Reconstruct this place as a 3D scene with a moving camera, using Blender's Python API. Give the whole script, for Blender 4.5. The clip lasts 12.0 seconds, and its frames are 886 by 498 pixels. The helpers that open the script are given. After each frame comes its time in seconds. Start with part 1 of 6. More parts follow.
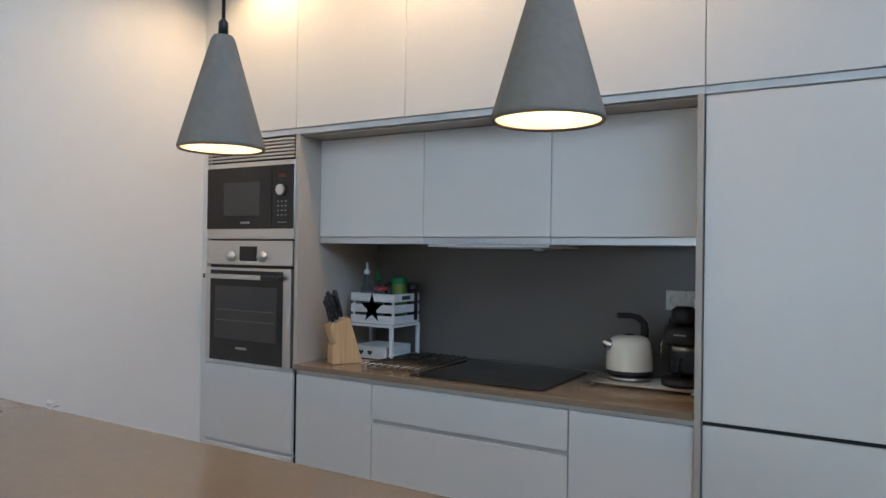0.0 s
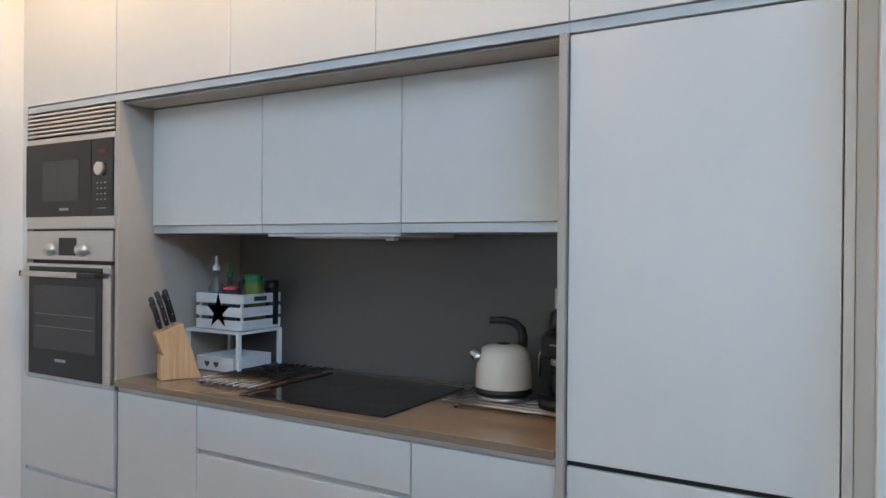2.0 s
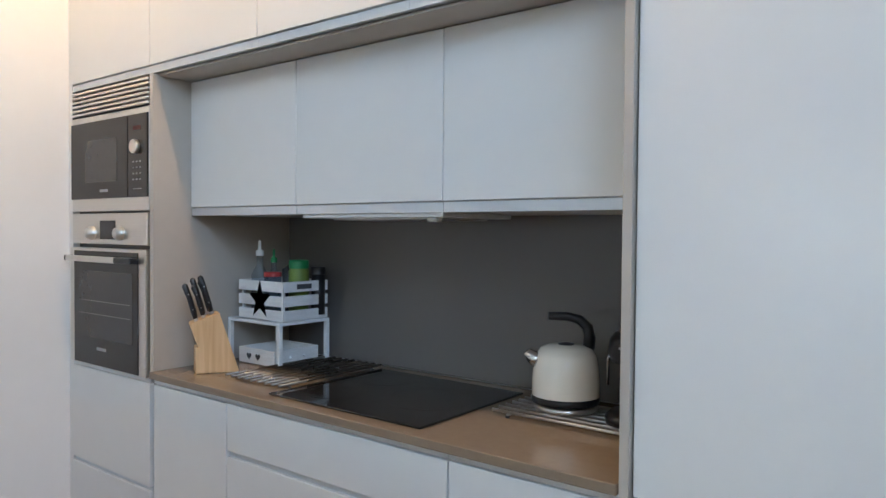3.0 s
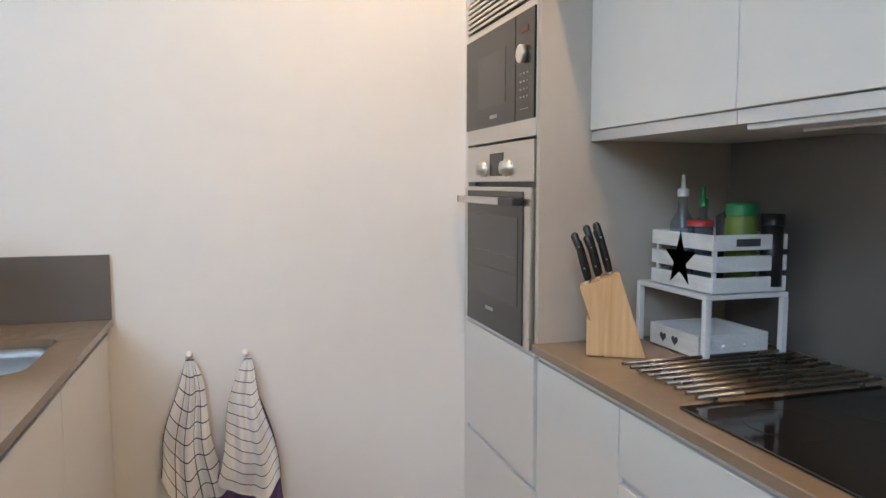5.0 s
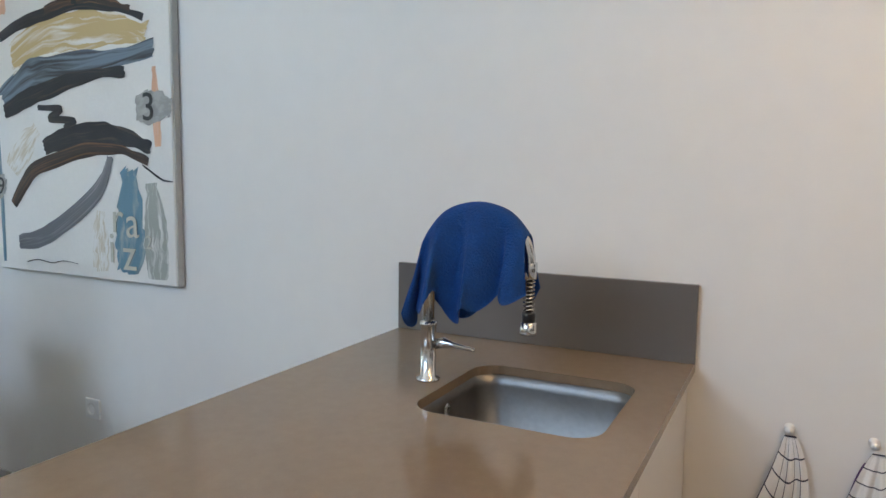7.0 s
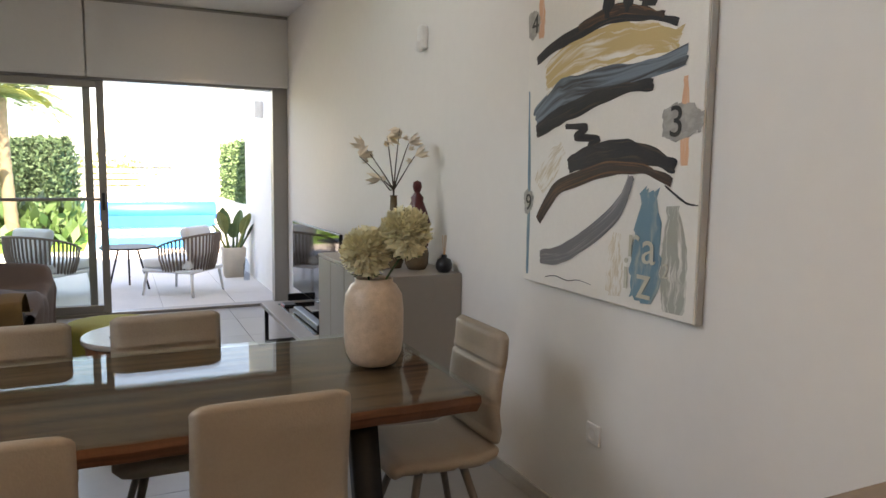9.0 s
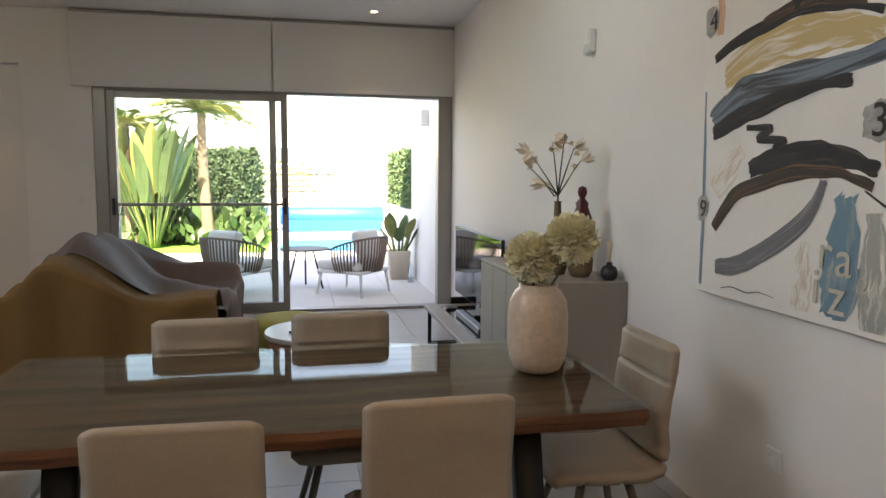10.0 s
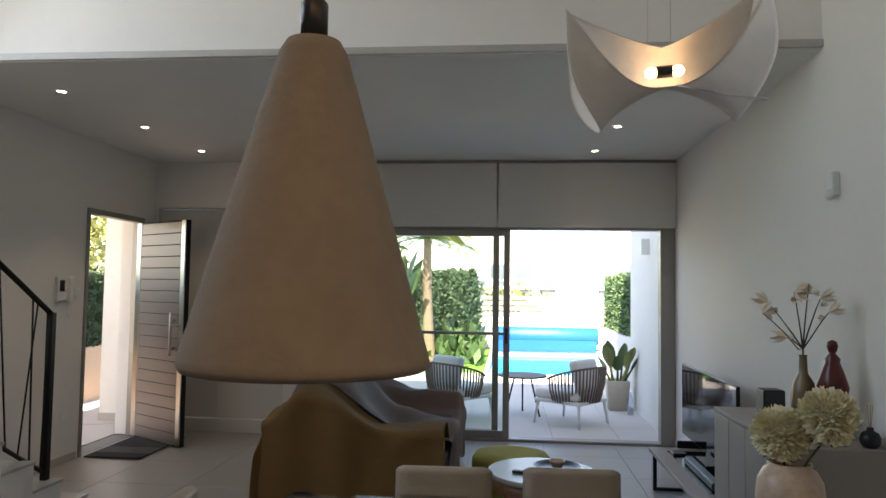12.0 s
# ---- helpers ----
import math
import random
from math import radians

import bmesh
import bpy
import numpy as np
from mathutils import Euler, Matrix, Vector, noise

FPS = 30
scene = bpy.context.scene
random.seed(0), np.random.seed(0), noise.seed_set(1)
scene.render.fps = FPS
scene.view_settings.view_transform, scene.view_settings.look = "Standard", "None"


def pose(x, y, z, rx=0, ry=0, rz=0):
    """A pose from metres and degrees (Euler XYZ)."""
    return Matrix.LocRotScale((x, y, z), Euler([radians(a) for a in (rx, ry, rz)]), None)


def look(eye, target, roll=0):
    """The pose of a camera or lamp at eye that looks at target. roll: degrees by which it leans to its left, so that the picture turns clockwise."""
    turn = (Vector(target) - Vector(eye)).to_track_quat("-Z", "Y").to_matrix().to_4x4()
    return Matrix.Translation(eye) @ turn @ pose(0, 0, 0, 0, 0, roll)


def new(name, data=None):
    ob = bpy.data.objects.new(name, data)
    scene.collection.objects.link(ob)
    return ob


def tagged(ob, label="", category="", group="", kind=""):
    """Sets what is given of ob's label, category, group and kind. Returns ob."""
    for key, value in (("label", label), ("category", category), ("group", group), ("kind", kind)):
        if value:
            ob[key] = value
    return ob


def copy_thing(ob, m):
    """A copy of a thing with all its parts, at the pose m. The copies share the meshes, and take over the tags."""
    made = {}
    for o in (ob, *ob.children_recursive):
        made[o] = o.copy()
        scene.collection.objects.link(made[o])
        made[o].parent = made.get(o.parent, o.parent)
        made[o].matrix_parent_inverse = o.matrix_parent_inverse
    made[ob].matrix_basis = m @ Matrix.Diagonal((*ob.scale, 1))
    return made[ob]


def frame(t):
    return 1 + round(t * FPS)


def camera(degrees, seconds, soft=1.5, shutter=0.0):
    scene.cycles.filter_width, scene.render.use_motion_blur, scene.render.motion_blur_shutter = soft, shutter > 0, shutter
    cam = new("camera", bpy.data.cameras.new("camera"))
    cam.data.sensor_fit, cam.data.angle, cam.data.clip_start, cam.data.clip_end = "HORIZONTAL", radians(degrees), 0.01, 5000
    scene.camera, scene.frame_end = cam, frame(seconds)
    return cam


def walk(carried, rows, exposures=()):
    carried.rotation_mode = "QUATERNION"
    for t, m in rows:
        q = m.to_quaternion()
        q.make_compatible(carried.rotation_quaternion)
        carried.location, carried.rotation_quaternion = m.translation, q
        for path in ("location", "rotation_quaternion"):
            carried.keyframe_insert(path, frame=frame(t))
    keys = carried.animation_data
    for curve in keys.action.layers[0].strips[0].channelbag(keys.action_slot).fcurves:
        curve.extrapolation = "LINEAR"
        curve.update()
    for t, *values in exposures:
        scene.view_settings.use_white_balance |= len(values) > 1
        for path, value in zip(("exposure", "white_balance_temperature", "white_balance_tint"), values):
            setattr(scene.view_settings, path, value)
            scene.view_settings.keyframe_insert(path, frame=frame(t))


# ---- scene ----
cam = camera(64.6, 12.0)
PATH = [
    (0, (2.815, -2.377, 1.439), (1.79, -0.659, 1.449), 0.8),
    (0.5, (2.915, -2.24, 1.447), (1.895, -0.52, 1.461), 0.8),
    (1, (2.947, -2.081, 1.457), (1.955, -0.345, 1.456), 0.6),
    (1.5, (2.955, -1.871, 1.444), (1.956, -0.139, 1.443), 0.7),
    (2, (2.973, -1.658, 1.432), (1.979, 0.077, 1.426), 0.5),
    (2.5, (2.963, -1.483, 1.434), (1.91, 0.217, 1.419), 0.5),
    (4.5, (2.534, -0.851, 1.36), (0.729, -0.008, 1.183), -0.1),
    (5, (2.353, -0.78, 1.362), (0.444, -0.21, 1.176), 0.0),
    (5.5, (2.22, -0.759, 1.383), (0.236, -0.594, 1.196), 0.2),
    (6, (2.084, -0.878, 1.405), (0.102, -1.04, 1.195), 1.1),
    (6.5, (1.969, -0.904, 1.399), (0.043, -1.401, 1.187), 0.7),
    (7, (1.832, -0.952, 1.412), (0.052, -1.84, 1.198), 0.7),
    (7.5, (1.785, -1.061, 1.414), (0.212, -2.277, 1.194), 0.7),
    (9.5, (1.648, -1.292, 1.474), (1.039, -3.185, 1.261), 0.6),
    (10, (1.686, -1.285, 1.465), (1.277, -3.232, 1.258), 0.4),
    (10.5, (1.747, -1.266, 1.474), (1.528, -3.243, 1.266), 0.6),
    (11, (1.782, -1.215, 1.539), (1.747, -3.205, 1.344), 0.6),
    (11.5, (1.796, -1.187, 1.6), (1.91, -3.183, 1.532), 0.7),
    (12, (1.784, -1.169, 1.651), (1.969, -3.157, 1.761), 0.8),
]
walk(cam, [(t, look(eye, target, roll)) for t, eye, target, roll in PATH], [(0, 2.85, 5900, 10), (2.5, 3.3, 5900, 10), (5.0, 3.5, 6500, 12), (6.0, 3.2, 6200, 10), (7.0, 3.2, 6600, 11), (7.5, 3.3, 7600, 15), (9.5, 2.75, 8700, 21), (10.5, 2.82, 8600, 21), (11.5, 2.42, 7400, 15), (12, 2.15, 7600, 16)])

# ---- world, sun, large lights ----
world = bpy.data.worlds.new("sky")
scene.world = world
world.use_nodes = True
_nt = world.node_tree
_sky = _nt.nodes.new("ShaderNodeTexSky")
_sky.sky_type, _sky.sun_disc = "NISHITA", False
_sky.sun_elevation, _sky.sun_rotation = radians(51), radians(9)
_bg = _nt.nodes["Background"]
_bg.inputs["Strength"].default_value = 0.15
_nt.links.new(_sky.outputs[0], _bg.inputs[0])

sun = new("sun", bpy.data.lights.new("sun", "SUN"))
sun.data.energy, sun.data.angle, sun.data.color = 5.0, radians(0.5), (1.0, 0.95, 0.88)
sun.matrix_world = look((2.5, 16, 20), (0, 0, 0))


def area(name, eye, target, sx, sy, watts, color):
    ob = new(name, bpy.data.lights.new(name, "AREA"))
    ob.data.shape, ob.data.size, ob.data.size_y = "RECTANGLE", sx, sy
    ob.data.energy, ob.data.color = watts, color
    ob.matrix_world = look(eye, target)
    return ob


def spot(name, eye, watts, color, deg=110):
    ob = new(name, bpy.data.lights.new(name, "SPOT"))
    ob.data.energy, ob.data.color, ob.data.spot_size, ob.data.spot_blend = watts, color, radians(deg), 0.6
    ob.data.shadow_soft_size = 0.04
    ob.matrix_world = look(eye, (eye[0], eye[1] + 0.001, 0))
    return ob


WARM = (1.0, 0.65, 0.33)
# fill daylight over the dining table, from a high window added out of view
area("window_fill_light", (5.79, -3.4, 3.6), (1.6, -1.4, 1.2), 3.4, 1.9, 11, (0.66, 0.82, 1.0))
for _x in (0.5, 1.3, 2.1):
    spot("kitchen_spot", (_x, -0.22, 2.80), 2.6, WARM, 150)
for _x, _y in ((5.05, -5.95), (5.03, -7.1), (5.0, -8.2), (0.86, -7.21), (0.92, -8.27)):
    spot("living_spot", (_x, _y, 3.03), 3.5, (1.0, 0.85, 0.65), 85)


# ---- materials ----
def mat(name, color, rough=0.5, metal=0.0, var=0.08, scale=6.0, bump=0.0, bscale=60.0, spec=0.5, rvar=0.06, stretch=(1, 1, 1), coat=0.0, tone=0.0, per=0.0):
    """Principled surface with two scales of colour and roughness variation and a fine relief."""
    m = bpy.data.materials.new(name)
    m.use_nodes = True
    nt = m.node_tree
    N, L = nt.nodes, nt.links
    b = N["Principled BSDF"]
    tc = N.new("ShaderNodeTexCoord")
    mp = N.new("ShaderNodeMapping")
    mp.inputs["Scale"].default_value = stretch
    L.new(tc.outputs["Object"], mp.inputs["Vector"])
    n1, n2 = N.new("ShaderNodeTexNoise"), N.new("ShaderNodeTexNoise")
    n1.inputs["Scale"].default_value, n2.inputs["Scale"].default_value = scale, scale * 9
    n1.inputs["Detail"].default_value, n2.inputs["Detail"].default_value = 3, 4
    L.new(mp.outputs[0], n1.inputs["Vector"])
    L.new(mp.outputs[0], n2.inputs["Vector"])
    add = N.new("ShaderNodeMath")
    add.operation = "ADD"
    L.new(n1.outputs["Fac"], add.inputs[0])
    L.new(n2.outputs["Fac"], add.inputs[1])
    ramp = N.new("ShaderNodeMapRange")
    ramp.inputs["From Min"].default_value, ramp.inputs["From Max"].default_value = 0.6, 1.4
    ramp.inputs["To Min"].default_value, ramp.inputs["To Max"].default_value = 1 - var, 1 + var
    L.new(add.outputs[0], ramp.inputs["Value"])
    hsv = N.new("ShaderNodeHueSaturation")
    hsv.inputs["Color"].default_value = (*color, 1)
    val = ramp.outputs[0]
    if per:
        oi = N.new("ShaderNodeObjectInfo")
        pr = N.new("ShaderNodeMapRange")
        pr.inputs["To Min"].default_value, pr.inputs["To Max"].default_value = 1 - per, 1 + per
        L.new(oi.outputs["Random"], pr.inputs["Value"])
        mul = N.new("ShaderNodeMath")
        mul.operation = "MULTIPLY"
        L.new(val, mul.inputs[0])
        L.new(pr.outputs[0], mul.inputs[1])
        val = mul.outputs[0]
    L.new(val, hsv.inputs["Value"])
    L.new(hsv.outputs[0], b.inputs["Base Color"])
    rr = N.new("ShaderNodeMapRange")
    rr.inputs["To Min"].default_value, rr.inputs["To Max"].default_value = max(rough - rvar, 0.01), min(rough + rvar, 1)
    L.new(n1.outputs["Fac"], rr.inputs["Value"])
    L.new(rr.outputs[0], b.inputs["Roughness"])
    b.inputs["Metallic"].default_value = metal
    b.inputs["Specular IOR Level"].default_value = spec
    b.inputs["Coat Weight"].default_value = coat
    if bump:
        n3 = N.new("ShaderNodeTexNoise")
        n3.inputs["Scale"].default_value, n3.inputs["Detail"].default_value = bscale, 4
        L.new(mp.outputs[0], n3.inputs["Vector"])
        bp = N.new("ShaderNodeBump")
        bp.inputs["Strength"].default_value, bp.inputs["Distance"].default_value = bump, 0.01
        L.new(n3.outputs["Fac"], bp.inputs["Height"])
        L.new(bp.outputs[0], b.inputs["Normal"])
    return m


def emit(name, color, strength):
    m = bpy.data.materials.new(name)
    m.use_nodes = True
    b = m.node_tree.nodes["Principled BSDF"]
    b.inputs["Base Color"].default_value = (*color, 1)
    b.inputs["Emission Color"].default_value = (*color, 1)
    b.inputs["Emission Strength"].default_value = strength
    return m


def glass(name, color=(1, 1, 1), rough=0.0):
    m = bpy.data.materials.new(name)
    m.use_nodes = True
    b = m.node_tree.nodes["Principled BSDF"]
    b.inputs["Base Color"].default_value = (*color, 1)
    b.inputs["Transmission Weight"].default_value, b.inputs["Roughness"].default_value = 1.0, rough
    b.inputs["IOR"].default_value = 1.45
    return m


def thin_glass(name, tint=(0.95, 0.98, 0.97), gloss=0.07):
    m = bpy.data.materials.new(name)
    m.use_nodes = True
    N, L = m.node_tree.nodes, m.node_tree.links
    tr, gl, mx = N.new("ShaderNodeBsdfTransparent"), N.new("ShaderNodeBsdfGlossy"), N.new("ShaderNodeMixShader")
    lw, pw, fr = N.new("ShaderNodeLayerWeight"), N.new("ShaderNodeMath"), N.new("ShaderNodeMapRange")
    lw.inputs["Blend"].default_value = 0.5
    pw.operation, pw.inputs[1].default_value = "POWER", 4.0
    fr.inputs["To Min"].default_value, fr.inputs["To Max"].default_value = 0.03, 0.34
    L.new(lw.outputs["Facing"], pw.inputs[0])
    L.new(pw.outputs[0], fr.inputs["Value"])
    tr.inputs[0].default_value = (*tint, 1)
    gl.inputs["Roughness"].default_value = 0.0
    L.new(fr.outputs[0], mx.inputs[0])
    L.new(tr.outputs[0], mx.inputs[1])
    L.new(gl.outputs[0], mx.inputs[2])
    L.new(mx.outputs[0], N["Material Output"].inputs[0])
    return m


def wood(name, c1, c2, rough=0.4, axis=0, scale=3.0):
    m = mat(name, c1, rough, 0, 0.0, 3, 0.15, 40)
    N, L = m.node_tree.nodes, m.node_tree.links
    tc, mp = N.new("ShaderNodeTexCoord"), N.new("ShaderNodeMapping")
    s = [14.0, 14.0, 14.0]
    s[axis] = 0.9
    mp.inputs["Scale"].default_value = [v * scale / 3 for v in s]
    n = N.new("ShaderNodeTexNoise")
    n.inputs["Scale"].default_value, n.inputs["Detail"].default_value, n.inputs["Distortion"].default_value = 2.2, 6, 0.6
    cr = N.new("ShaderNodeValToRGB")
    cr.color_ramp.elements[0].color, cr.color_ramp.elements[1].color = (*c1, 1), (*c2, 1)
    cr.color_ramp.elements[0].position, cr.color_ramp.elements[1].position = 0.33, 0.68
    L.new(tc.outputs["Object"], mp.inputs[0])
    L.new(mp.outputs[0], n.inputs["Vector"])
    L.new(n.outputs["Fac"], cr.inputs[0])
    L.new(cr.outputs[0], N["Principled BSDF"].inputs["Base Color"])
    return m


def brushed(name, base, paint, scale=(3, 60, 60), cut=0.47):
    """Dry-brush paint over canvas: streaks that let the ground through."""
    m = mat(name, base, 0.7, 0, 0.04, 8, 0.2, 200)
    N, L = m.node_tree.nodes, m.node_tree.links
    tc, mp, n, cr = N.new("ShaderNodeTexCoord"), N.new("ShaderNodeMapping"), N.new("ShaderNodeTexNoise"), N.new("ShaderNodeValToRGB")
    mp.inputs["Scale"].default_value = scale
    n.inputs["Scale"].default_value, n.inputs["Detail"].default_value = 1.0, 6
    e = cr.color_ramp.elements
    e[0].position, e[1].position = cut - 0.12, cut + 0.03
    e[0].color, e[1].color = (*base, 1), (*paint, 1)
    L.new(tc.outputs["UV"], mp.inputs[0])
    L.new(mp.outputs[0], n.inputs["Vector"])
    L.new(n.outputs["Fac"], cr.inputs[0])
    L.new(cr.outputs[0], N["Principled BSDF"].inputs["Base Color"])
    return m


def towel_mat(name, sx, sy):
    m = mat(name, (0.78, 0.76, 0.74), 0.95, 0, 0.05, 10, 0.3, 300)
    N, L = m.node_tree.nodes, m.node_tree.links
    uv, sep = N.new("ShaderNodeUVMap"), N.new("ShaderNodeSeparateXYZ")
    tc = N.new("ShaderNodeTexCoord")
    L.new(tc.outputs["UV"], sep.inputs[0])
    outs = []
    for k, s in ((0, sx), (1, sy)):
        if not s:
            continue
        a, f, g = N.new("ShaderNodeMath"), N.new("ShaderNodeMath"), N.new("ShaderNodeMath")
        a.operation, f.operation, g.operation = "MULTIPLY", "FRACT", "LESS_THAN"
        a.inputs[1].default_value, g.inputs[1].default_value = s, 0.08
        L.new(sep.outputs[k], a.inputs[0])
        L.new(a.outputs[0], f.inputs[0])
        L.new(f.outputs[0], g.inputs[0])
        outs.append(g.outputs[0])
    if len(outs) == 2:
        mx = N.new("ShaderNodeMath")
        mx.operation = "MAXIMUM"
        L.new(outs[0], mx.inputs[0])
        L.new(outs[1], mx.inputs[1])
        outs = [mx.outputs[0]]
    mix = N.new("ShaderNodeMix")
    mix.data_type = "RGBA"
    mix.inputs[6].default_value, mix.inputs[7].default_value = (0.78, 0.76, 0.74, 1), (0.05, 0.05, 0.08, 1)
    L.new(outs[0], mix.inputs[0])
    L.new(mix.outputs[2], N["Principled BSDF"].inputs["Base Color"])
    N.remove(uv)
    return m


M_WALL = mat("wall_paint", (0.76, 0.74, 0.71), 0.75, 0, 0.02, 1.5, 0.04, 180)
M_CEIL = mat("ceiling_paint", (0.80, 0.79, 0.77), 0.85, 0, 0.02, 2, 0.03, 150)
M_CAB = mat("cabinet_lacquer", (0.72, 0.70, 0.67), 0.33, 0, 0.015, 2, 0.015, 250)
M_GROOVE = mat("anodised_profile", (0.62, 0.64, 0.66), 0.35, 0.6, 0.04, 5)
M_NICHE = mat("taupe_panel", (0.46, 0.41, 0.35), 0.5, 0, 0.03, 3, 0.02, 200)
M_SPLASH = mat("taupe_stone", (0.145, 0.132, 0.12), 0.3, 0, 0.015, 5, 0.02, 300)
M_TOP = mat("brown_quartz", (0.235, 0.175, 0.12), 0.14, 0, 0.06, 45, 0.01, 300)
M_STEEL = mat("brushed_steel", (0.62, 0.60, 0.57), 0.3, 1.0, 0.05, 4, 0.05, 30, stretch=(1, 1, 40))
M_SINK = mat("sink_steel", (0.24, 0.235, 0.23), 0.42, 1.0, 0.08, 8, 0.05, 60)
M_CHROME = mat("chrome", (0.66, 0.66, 0.66), 0.2, 1.0, 0.02, 4)
M_BGLASS = mat("black_glass", (0.012, 0.011, 0.010), 0.06, 0, 0.1, 4)
M_WGLASS = mat("oven_window", (0.05, 0.046, 0.042), 0.08, 0, 0.1, 4)
M_BLACK = mat("black_plastic", (0.015, 0.015, 0.017), 0.35, 0, 0.1, 12)
M_BMETAL = mat("black_metal", (0.014, 0.014, 0.014), 0.5, 0.0, 0.1, 12, spec=0.25)
M_MARK = mat("printed_mark", (0.25, 0.25, 0.25), 0.5)
M_BLOCK = wood("beech", (0.55, 0.34, 0.16), (0.68, 0.46, 0.25), 0.5, 2, 5)
M_CRATE = mat("washed_white_wood", (0.72, 0.72, 0.71), 0.7, 0, 0.14, 14, 0.2, 60, stretch=(1, 1, 5))
M_DARKGREY = mat("dark_grey_print", (0.05, 0.055, 0.06), 0.7)
M_WMETAL = mat("white_metal", (0.78, 0.78, 0.77), 0.4)
M_CREAM = mat("cream_enamel", (0.78, 0.72, 0.62), 0.2, 0, 0.02, 5, coat=0.4)
M_CONC = mat("pale_concrete", (0.23, 0.20, 0.165), 0.85, 0, 0.10, 9, 0.12, 70)
M_CONCIN = mat("white_lining", (0.85, 0.80, 0.70), 0.7)
M_BULB = emit("bulb", (1.0, 0.68, 0.38), 6)
M_DL = emit("downlight_lens", (1.0, 0.86, 0.62), 7)
M_BLUE = mat("blue_microfibre", (0.001, 0.046, 0.2), 0.95, 0, 0.2, 30, 0.5, 250)
M_TILE = mat("floor_tile", (0.33, 0.32, 0.31), 0.32, 0, 0.04, 2, 0.03, 80, per=0.05)
M_GROUT = mat("grout", (0.25, 0.245, 0.235), 0.9)
M_BASEB = mat("tile_skirting", (0.45, 0.44, 0.42), 0.35, 0, 0.05, 4)
M_ALU = mat("bronze_grey_aluminium", (0.30, 0.285, 0.265), 0.4, 0.55, 0.04, 6)
M_BLIND = mat("screen_fabric", (0.66, 0.65, 0.64), 0.9, 0, 0.02, 3, 0.1, 500)
M_GLASS = thin_glass("window_glass")
M_TGLASS = thin_glass("table_glass", (0.93, 0.97, 0.95))
M_OAK = wood("walnut_table", (0.05, 0.024, 0.012), (0.17, 0.09, 0.048), 0.65, 0, 2.5)
M_OAK.node_tree.nodes["Principled BSDF"].inputs["Specular IOR Level"].default_value = 0.12
M_EDGE = wood("live_edge", (0.10, 0.035, 0.012), (0.22, 0.085, 0.035), 0.5, 0, 3)
M_LEATHER = mat("greige_leather", (0.37, 0.305, 0.24), 0.42, 0, 0.06, 10, 0.12, 180)
M_LEG = mat("grey_chair_leg", (0.16, 0.14, 0.12), 0.5)
M_SIDEB = mat("greige_lacquer", (0.29, 0.255, 0.225), 0.4, 0, 0.03, 3)
M_SIDEF = mat("greige_front", (0.27, 0.245, 0.22), 0.45, 0, 0.05, 6)
M_VASE = mat("speckled_vase", (0.54, 0.42, 0.32), 0.35, 0, 0.22, 38, 0.05, 60)
M_PETAL = mat("cream_petal", (0.82, 0.76, 0.52), 0.8, 0, 0.12, 30)
M_PETALP = mat("pale_magnolia", (0.75, 0.64, 0.50), 0.7, 0, 0.12, 20)
M_TWIG = mat("twig", (0.07, 0.05, 0.04), 0.8)
M_LEAF = mat("leaf_green", (0.075, 0.13, 0.045), 0.5, 0, 0.3, 8, per=0.2)
M_LEAFY = mat("leaf_yellow_green", (0.24, 0.26, 0.08), 0.5, 0, 0.3, 8, per=0.2)
M_HEDGE = mat("hedge_green", (0.05, 0.09, 0.04), 0.7, 0, 0.35, 10)
M_HEDGEP = mat("pale_hedge_green", (0.09, 0.17, 0.07), 0.7, 0, 0.3, 10)
M_GRASS = mat("lawn", (0.13, 0.30, 0.035), 0.85, 0, 0.2, 6, 0.4, 120)
M_TRUNK = mat("palm_bark", (0.22, 0.16, 0.11), 0.9, 0, 0.25, 20, 0.5, 40)
M_BROWNV = mat("smoked_ceramic", (0.17, 0.12, 0.07), 0.25, 0, 0.15, 12)
M_RED = mat("dark_red_glaze", (0.10, 0.012, 0.012), 0.3, 0, 0.2, 20)
M_THROWY = mat("mustard_throw", (0.165, 0.088, 0.026), 0.95, 0, 0.1, 14, 0.4, 350)
M_THROWG = mat("mauve_grey_throw", (0.13, 0.09, 0.075), 0.7, 0, 0.12, 14, 0.4, 350)
M_SOFA = mat("dark_sofa_fabric", (0.05, 0.04, 0.035), 0.9, 0, 0.1, 10, 0.3, 300)
M_POUF = mat("lime_velvet", (0.33, 0.32, 0.08), 0.9, 0, 0.1, 8, 0.3, 200)
M_CTABLE = mat("coffee_top", (0.30, 0.27, 0.25), 0.25, 0, 0.06, 5)
M_DOORP = mat("door_grey", (0.30, 0.265, 0.24), 0.38, 0.35, 0.05, 6, stretch=(1, 1, 8))
M_MATD = mat("doormat_dark", (0.035, 0.035, 0.037), 0.95, 0, 0.2, 60, 0.5, 400)
M_MATL = mat("doormat_grey", (0.10, 0.10, 0.105), 0.95, 0, 0.2, 60, 0.5, 400)
M_EXTW = mat("white_render", (0.80, 0.79, 0.76), 0.9, 0, 0.03, 2, 0.2, 120)
M_PEACH = mat("peach_render", (0.62, 0.42, 0.28), 0.9, 0, 0.05, 3, 0.2, 120)
M_PAVE = mat("pale_paving", (0.58, 0.55, 0.51), 0.7, 0, 0.06, 3, 0.1, 80)
M_EARTH = mat("dry_ground", (0.40, 0.34, 0.26), 0.95, 0, 0.2, 0.4)
